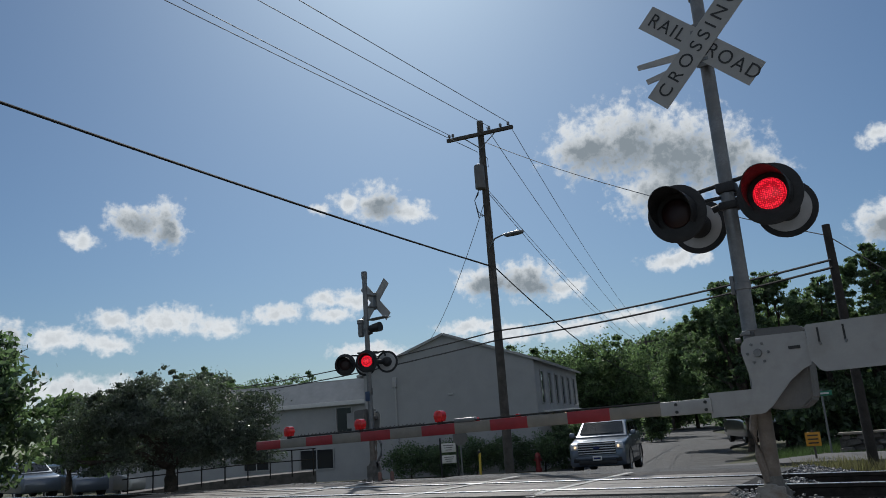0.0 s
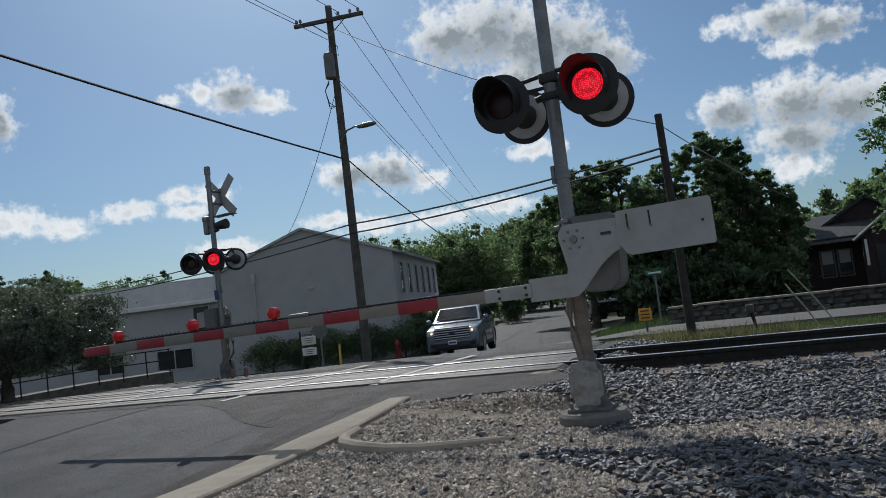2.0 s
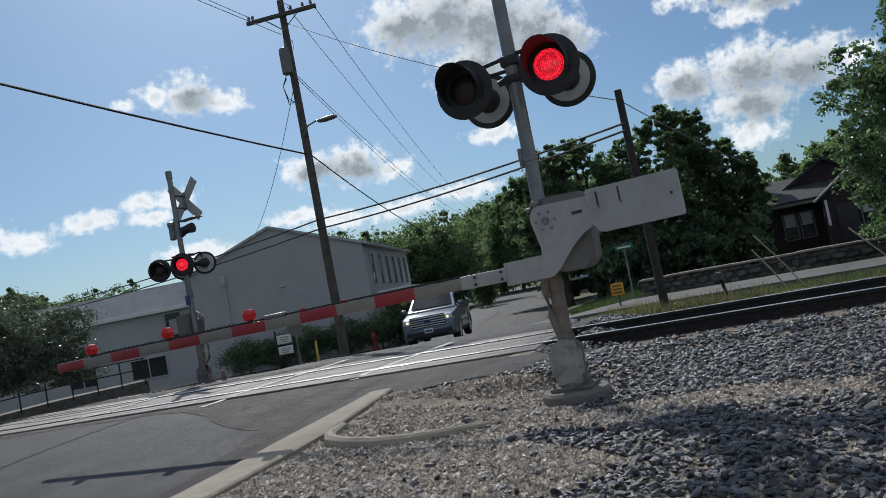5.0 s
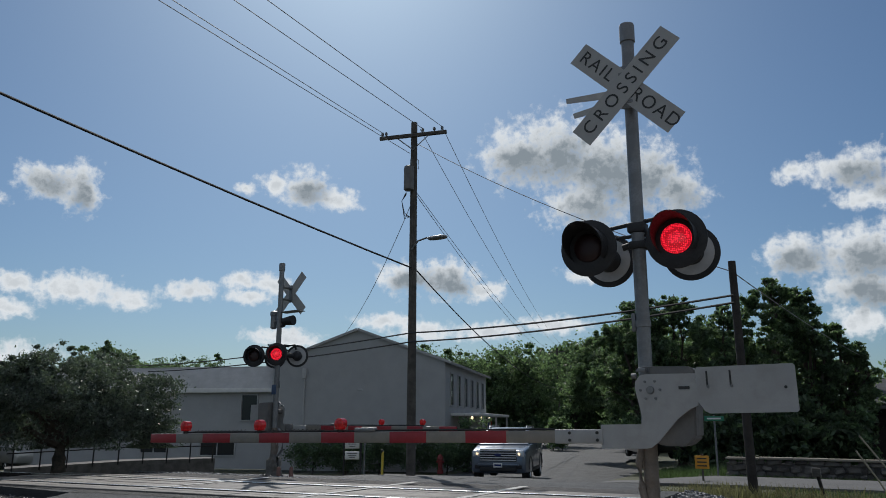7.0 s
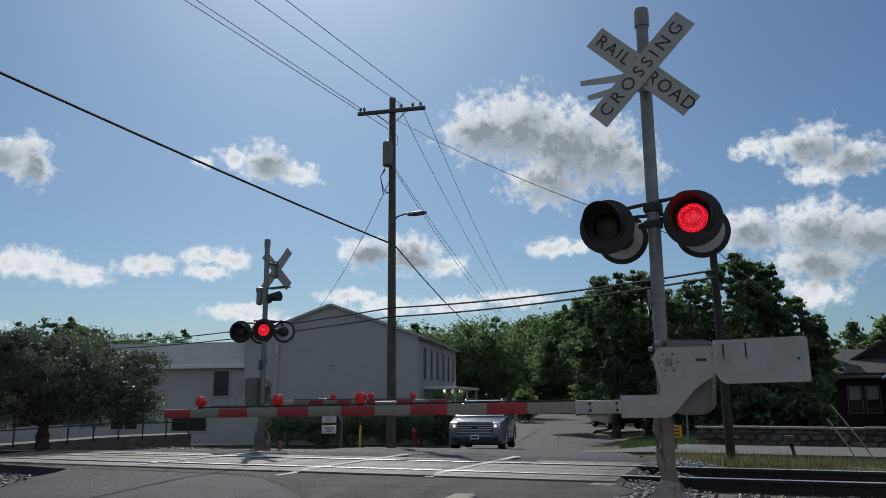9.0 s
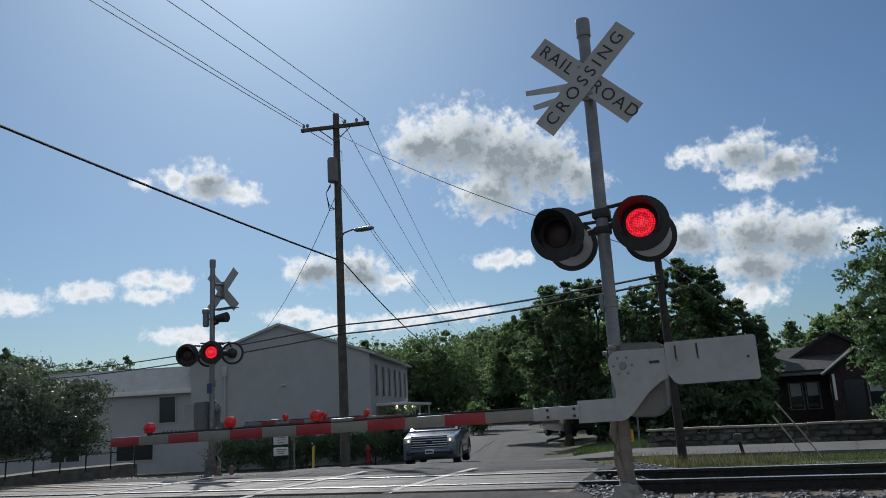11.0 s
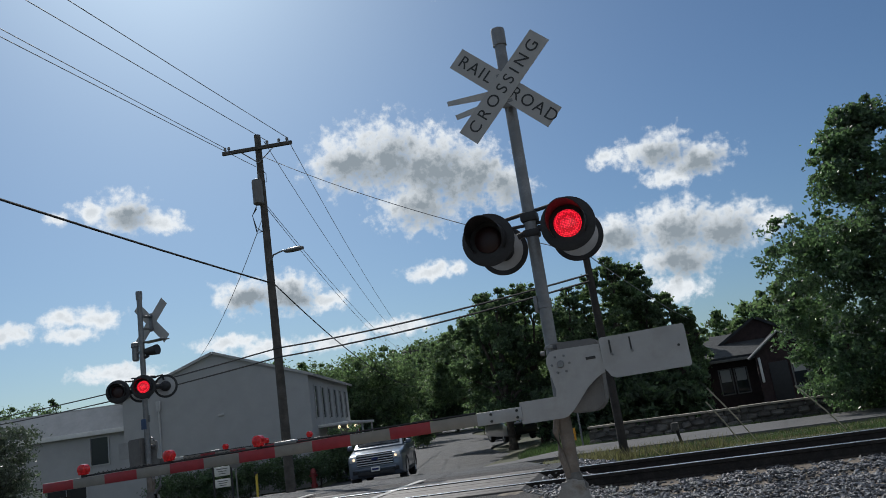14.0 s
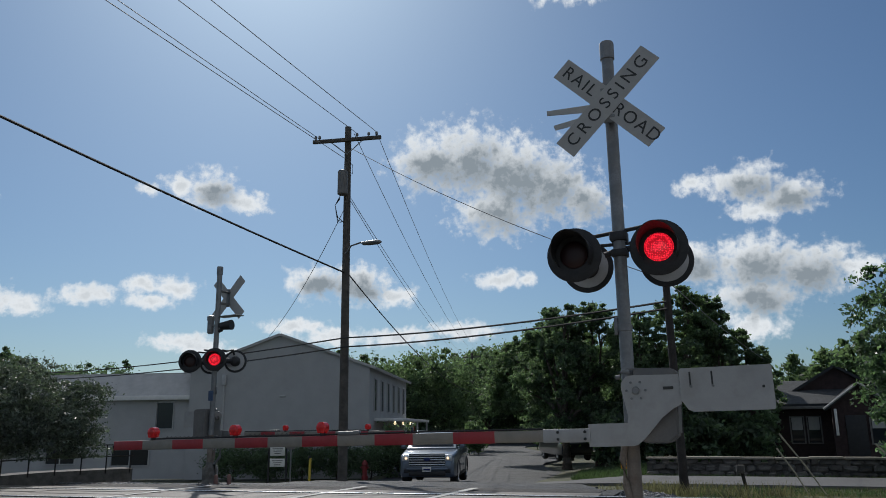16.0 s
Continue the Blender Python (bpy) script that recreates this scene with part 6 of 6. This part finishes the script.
def chip(seed):
    """A small pebble of eight faces."""
    rng = np.random.default_rng(seed)
    co = np.array([(1, 0, 0), (-1, 0, 0), (0, 1, 0), (0, -1, 0), (0, 0, 1), (0, 0, -1)], float) * rng.uniform(0.6, 1.25, (6, 1)) + rng.normal(size=(6, 3)) * 0.15
    return co, np.array([(0, 2, 4), (2, 1, 4), (1, 3, 4), (3, 0, 4), (2, 0, 5), (1, 2, 5), (3, 1, 5), (0, 3, 5)])


CHIPS = [chip(100 + s) for s in range(10)]


def random_turns(rng, n):
    # any heading, and lying more or less on the flat side
    yaw, tilt, way = rng.uniform(0, 2 * np.pi, n), rng.normal(size=n) * 0.42, rng.uniform(0, 2 * np.pi, n)
    ca, sa, cb, sb = np.cos(yaw / 2), np.sin(yaw / 2), np.cos(tilt / 2), np.sin(tilt / 2)
    q = np.stack([ca * cb, cb * 0 + sb * np.cos(way), sb * np.sin(way), sa * cb], 1)
    q /= np.linalg.norm(q, axis=1)[:, None]
    w, x, y, z = q.T
    return np.stack([np.stack([1 - 2 * (y * y + z * z), 2 * (x * y - z * w), 2 * (x * z + y * w)], 1), np.stack([2 * (x * y + z * w), 1 - 2 * (x * x + z * z), 2 * (y * z - x * w)], 1), np.stack([2 * (x * z - y * w), 2 * (y * z + x * w), 1 - 2 * (x * x + y * y)], 1)], 1)


def mesh_from_arrays(name, verts, faces, material):
    me = bpy.data.meshes.new(name)
    k = faces.shape[1]
    me.vertices.add(len(verts))
    me.vertices.foreach_set("co", verts.astype(np.float32).ravel())
    me.loops.add(faces.size)
    me.loops.foreach_set("vertex_index", faces.astype(np.int32).ravel())
    me.polygons.add(len(faces))
    me.polygons.foreach_set("loop_start", np.arange(0, faces.size, k, dtype=np.int32))
    me.update(calc_edges=True)
    me.materials.append(material)
    me.shade_flat()
    return me


def scatter(name, pts, sizes, material, label, seed, shapes=None):
    """Loose stones at the given places, as one uncountable mass."""
    rng = np.random.default_rng(seed)
    shapes = shapes or ROCKS
    kind = rng.integers(0, len(shapes), len(pts))
    turns = random_turns(rng, len(pts))
    vs, fs, base = [], [], 0
    for k, (co, fa) in enumerate(shapes):
        idx = np.nonzero(kind == k)[0]
        if not len(idx):
            continue
        v = np.einsum("nij,vj->nvi", turns[idx], co) * sizes[idx][:, None, None] + pts[idx][:, None, :]
        vs.append(v.reshape(-1, 3))
        fs.append((fa[None] + (np.arange(len(idx)) * len(co))[:, None, None]).reshape(-1, 3) + base)
        base += len(idx) * len(co)
    ob = new(name, mesh_from_arrays(name, np.concatenate(vs), np.concatenate(fs), material))
    return tagged(ob, label, "gravel", kind="stuff")


def floor_z(x, y):
    s = y - near_rail_y(x)
    z = verge_z(x, y)
    if s > -1.3 and x > -2.35:
        z = max(z, profile([(-1.3, -0.02), (-0.9, 0.06), (2.4, 0.06), (4.2, -0.1)], s))
    return z


def is_ballast(x, y):
    """Coarse grey stone towards the track and to the east; fine tan gravel by the kerb and in a trodden band."""
    edge = -0.75 + 0.35 * math.sin(1.7 * y) + 0.2 * math.sin(4.1 * y)
    if y > 7.7 + 0.25 * math.sin(2.3 * x):
        return x > -2.4 + 0.4 * math.sin(3 * y)
    if 5.95 + 0.12 * math.sin(3 * x) < y < 6.55 + 0.15 * math.sin(2 * x + 1) and x < 1.2:
        return False
    return x > edge + max(0.0, 0.35 * (y - 6.4))


rng = np.random.default_rng(8)
coarse, fine_pts = [], []
for x, y in rng.uniform((-2.6, 3.4), (5.2, 13.4), (60000, 2)):
    s = y - near_rail_y(x)
    if x > 2.2 + 0.35 * (y - 3.4) or (abs(s) < 0.09) or abs(s - 1.435) < 0.09:
        continue
    if s > -1.2 and x < -2.0 or (s < -0.6 and x < road_right(y - 0.25) + 0.05):
        continue
    if (x + 0.975) ** 2 + (y - 7.0) ** 2 < 0.30 ** 2:
        continue
    u = (x + 1.9) / 0.52
    if -0.62 < s < 2.05 and abs(u - round(u)) < 0.2 and rng.random() < 0.85:
        continue
    if is_ballast(x, y) or rng.random() < 0.045:
        coarse.append((x, y, floor_z(x, y) + rng.uniform(-0.005, 0.022)))
for x, y in rng.uniform((-3.4, 3.4), (2.2, 9.2), (110000, 2)):
    if x < (road_right(y) + 0.40 if y < 7.2 else road_right(y - 0.25) + 0.03) or (y > 6.3 and x > 1.3) or (x + 0.975) ** 2 + (y - 7.0) ** 2 < 0.30 ** 2:
        continue
    if is_ballast(x, y) and rng.random() > 0.10:
        continue
    fine_pts.append((x, y, floor_z(x, y) + rng.uniform(0.0, 0.006)))
coarse, fine_pts = np.array(coarse), np.array(fine_pts)
order = np.argsort(np.hypot(coarse[:, 0] - 0.6, coarse[:, 1] - 4.6))
near_c, rest_c = coarse[order[:290]], coarse[order[290:]]
scatter("ballast", rest_c, 0.015 + 0.037 * rng.random(len(rest_c)) ** 1.35, STONE, "loose grey crushed-stone ballast beside the track", 31)
scatter("gravel", fine_pts, 0.0045 + 0.020 * rng.random(len(fine_pts)) ** 3.2, PEBBLE, "fine tan gravel beside the kerb", 32, CHIPS)
verge = bpy.data.objects["gravel_verge"]
rock_meshes = [mesh_from_arrays("ballast_stone", co, fa, STONE) for co, fa in ROCKS]
for p in near_c:
    o = new("ballast_stone", rock_meshes[rng.integers(0, len(rock_meshes))])
    o.parent = verge
    o.matrix_basis = pose(*p, rng.normal() * 22, rng.normal() * 22, rng.uniform(0, 360)) @ Matrix.Scale(rng.uniform(0.02, 0.05), 4)
# stones by the far edge of the crossing
fx = rng.uniform((-3.2, 13.2), (0.6, 15.0), (1500, 2))
scatter("ballast", np.array([(x, y, land(x, y) - 0.03) for x, y in fx]), rng.uniform(0.02, 0.045, 1500), STONE, "loose grey stones beyond the track", 33)
fx = rng.uniform((-14.5, 13.0), (-9.4, 14.6), (1500, 2))
scatter("ballast", np.array([(x, y, max(land(x, y), road_z(x, y)) - 0.01) for x, y in fx if y > 12.9 or x < -13]), rng.uniform(0.02, 0.05, len([1 for x, y in fx if y > 12.9 or x < -13])), STONE, "pale stones round the far signal", 34)
fx = np.array([(x, y) for x, y in rng.uniform((-22, 5.0), (-8.4, 9.6), (5000, 2)) if x < road_left(y - 0.3) - 0.03 and min(abs(y - near_rail_y(x)), abs(y - near_rail_y(x) - 1.435)) > 0.1])
fz = np.array([profile([(-5.5, -0.06), (-2.5, 0.07), (2.4, 0.05), (4.0, -0.12)], y - near_rail_y(x)) + 0.012 for x, y in fx])
scatter("ballast", np.column_stack([fx, fz]), rng.uniform(0.02, 0.05, len(fx)), STONE, "grey stones beside the track west of the road", 35)


def grass(name, spots, height, material, label, seed):
    rng = np.random.default_rng(seed)
    n = len(spots)
    a = rng.uniform(0, 2 * np.pi, n)
    h = height * rng.uniform(0.4, 1.25, n)
    w = 0.006 + 0.02 * h
    side = np.stack([np.cos(a), np.sin(a), np.zeros(n)], 1) * w[:, None]
    lean = rng.normal(size=(n, 2)) * 0.35 * h[:, None]
    tip = spots + np.concatenate([lean, h[:, None]], 1)
    v = np.stack([spots - side, spots + side, tip], 1).reshape(-1, 3)
    ob = new(name, mesh_from_arrays(name, v, np.arange(3 * n).reshape(-1, 3), material))
    return tagged(ob, label, "grass", kind="stuff")


def spots(x0, x1, y0, y1, n, seed, keep=lambda x, y: True, clump=0.0):
    rng = np.random.default_rng(seed)
    p = rng.uniform((x0, y0), (x1, y1), (n, 2))
    if clump:
        c = rng.uniform((x0, y0), (x1, y1), (max(6, n // 60), 2))
        p = c[rng.integers(0, len(c), n)] + rng.normal(size=(n, 2)) * clump
    return np.array([(x, y, land(x, y) - 0.06) for x, y in p if keep(x, y) and not -1 < y - near_rail_y(x) < 2.6])


off_road = lambda x, y: x > road_right(y) + 0.35
grass("grass", spots(-1.5, 16, 14.8, 21.5, 42000, 51, lambda x, y: off_road(x, y) and noise.noise((x * 0.35, y * 0.5, 0)) > -0.25), 0.075, GRASS, "green grass strip between track and street", 61)
grass("dry_grass", spots(-4.5, 14, 13.8, 21.5, 14000, 52, off_road, 0.35), 0.08, STRAW, "dry straw-coloured grass on the verge", 62)
grass("dry_grass", spots(-3.0, 0.4, 15.6, 18.6, 1500, 53, off_road, 0.16), 0.26, STRAW, "tall dry weeds round the short pole", 63)
grass("grass", spots(-5.5, 18, 26.5, 27.3, 9000, 54, lambda x, y: off_road(x, y)), 0.12, GRASS, "green grass below the stone wall", 64)
grass("grass", spots(-8.0, -3.0, 27.5, 36.0, 9000, 56, off_road), 0.22, GRASS, "rough grass under the trees", 65)
grass("grass", spots(-34, -13.5, 11.5, 20.0, 3000, 55, lambda x, y: x < road_left(y) - 0.4), 0.035, GRASS, "short grass round the oak", 66)
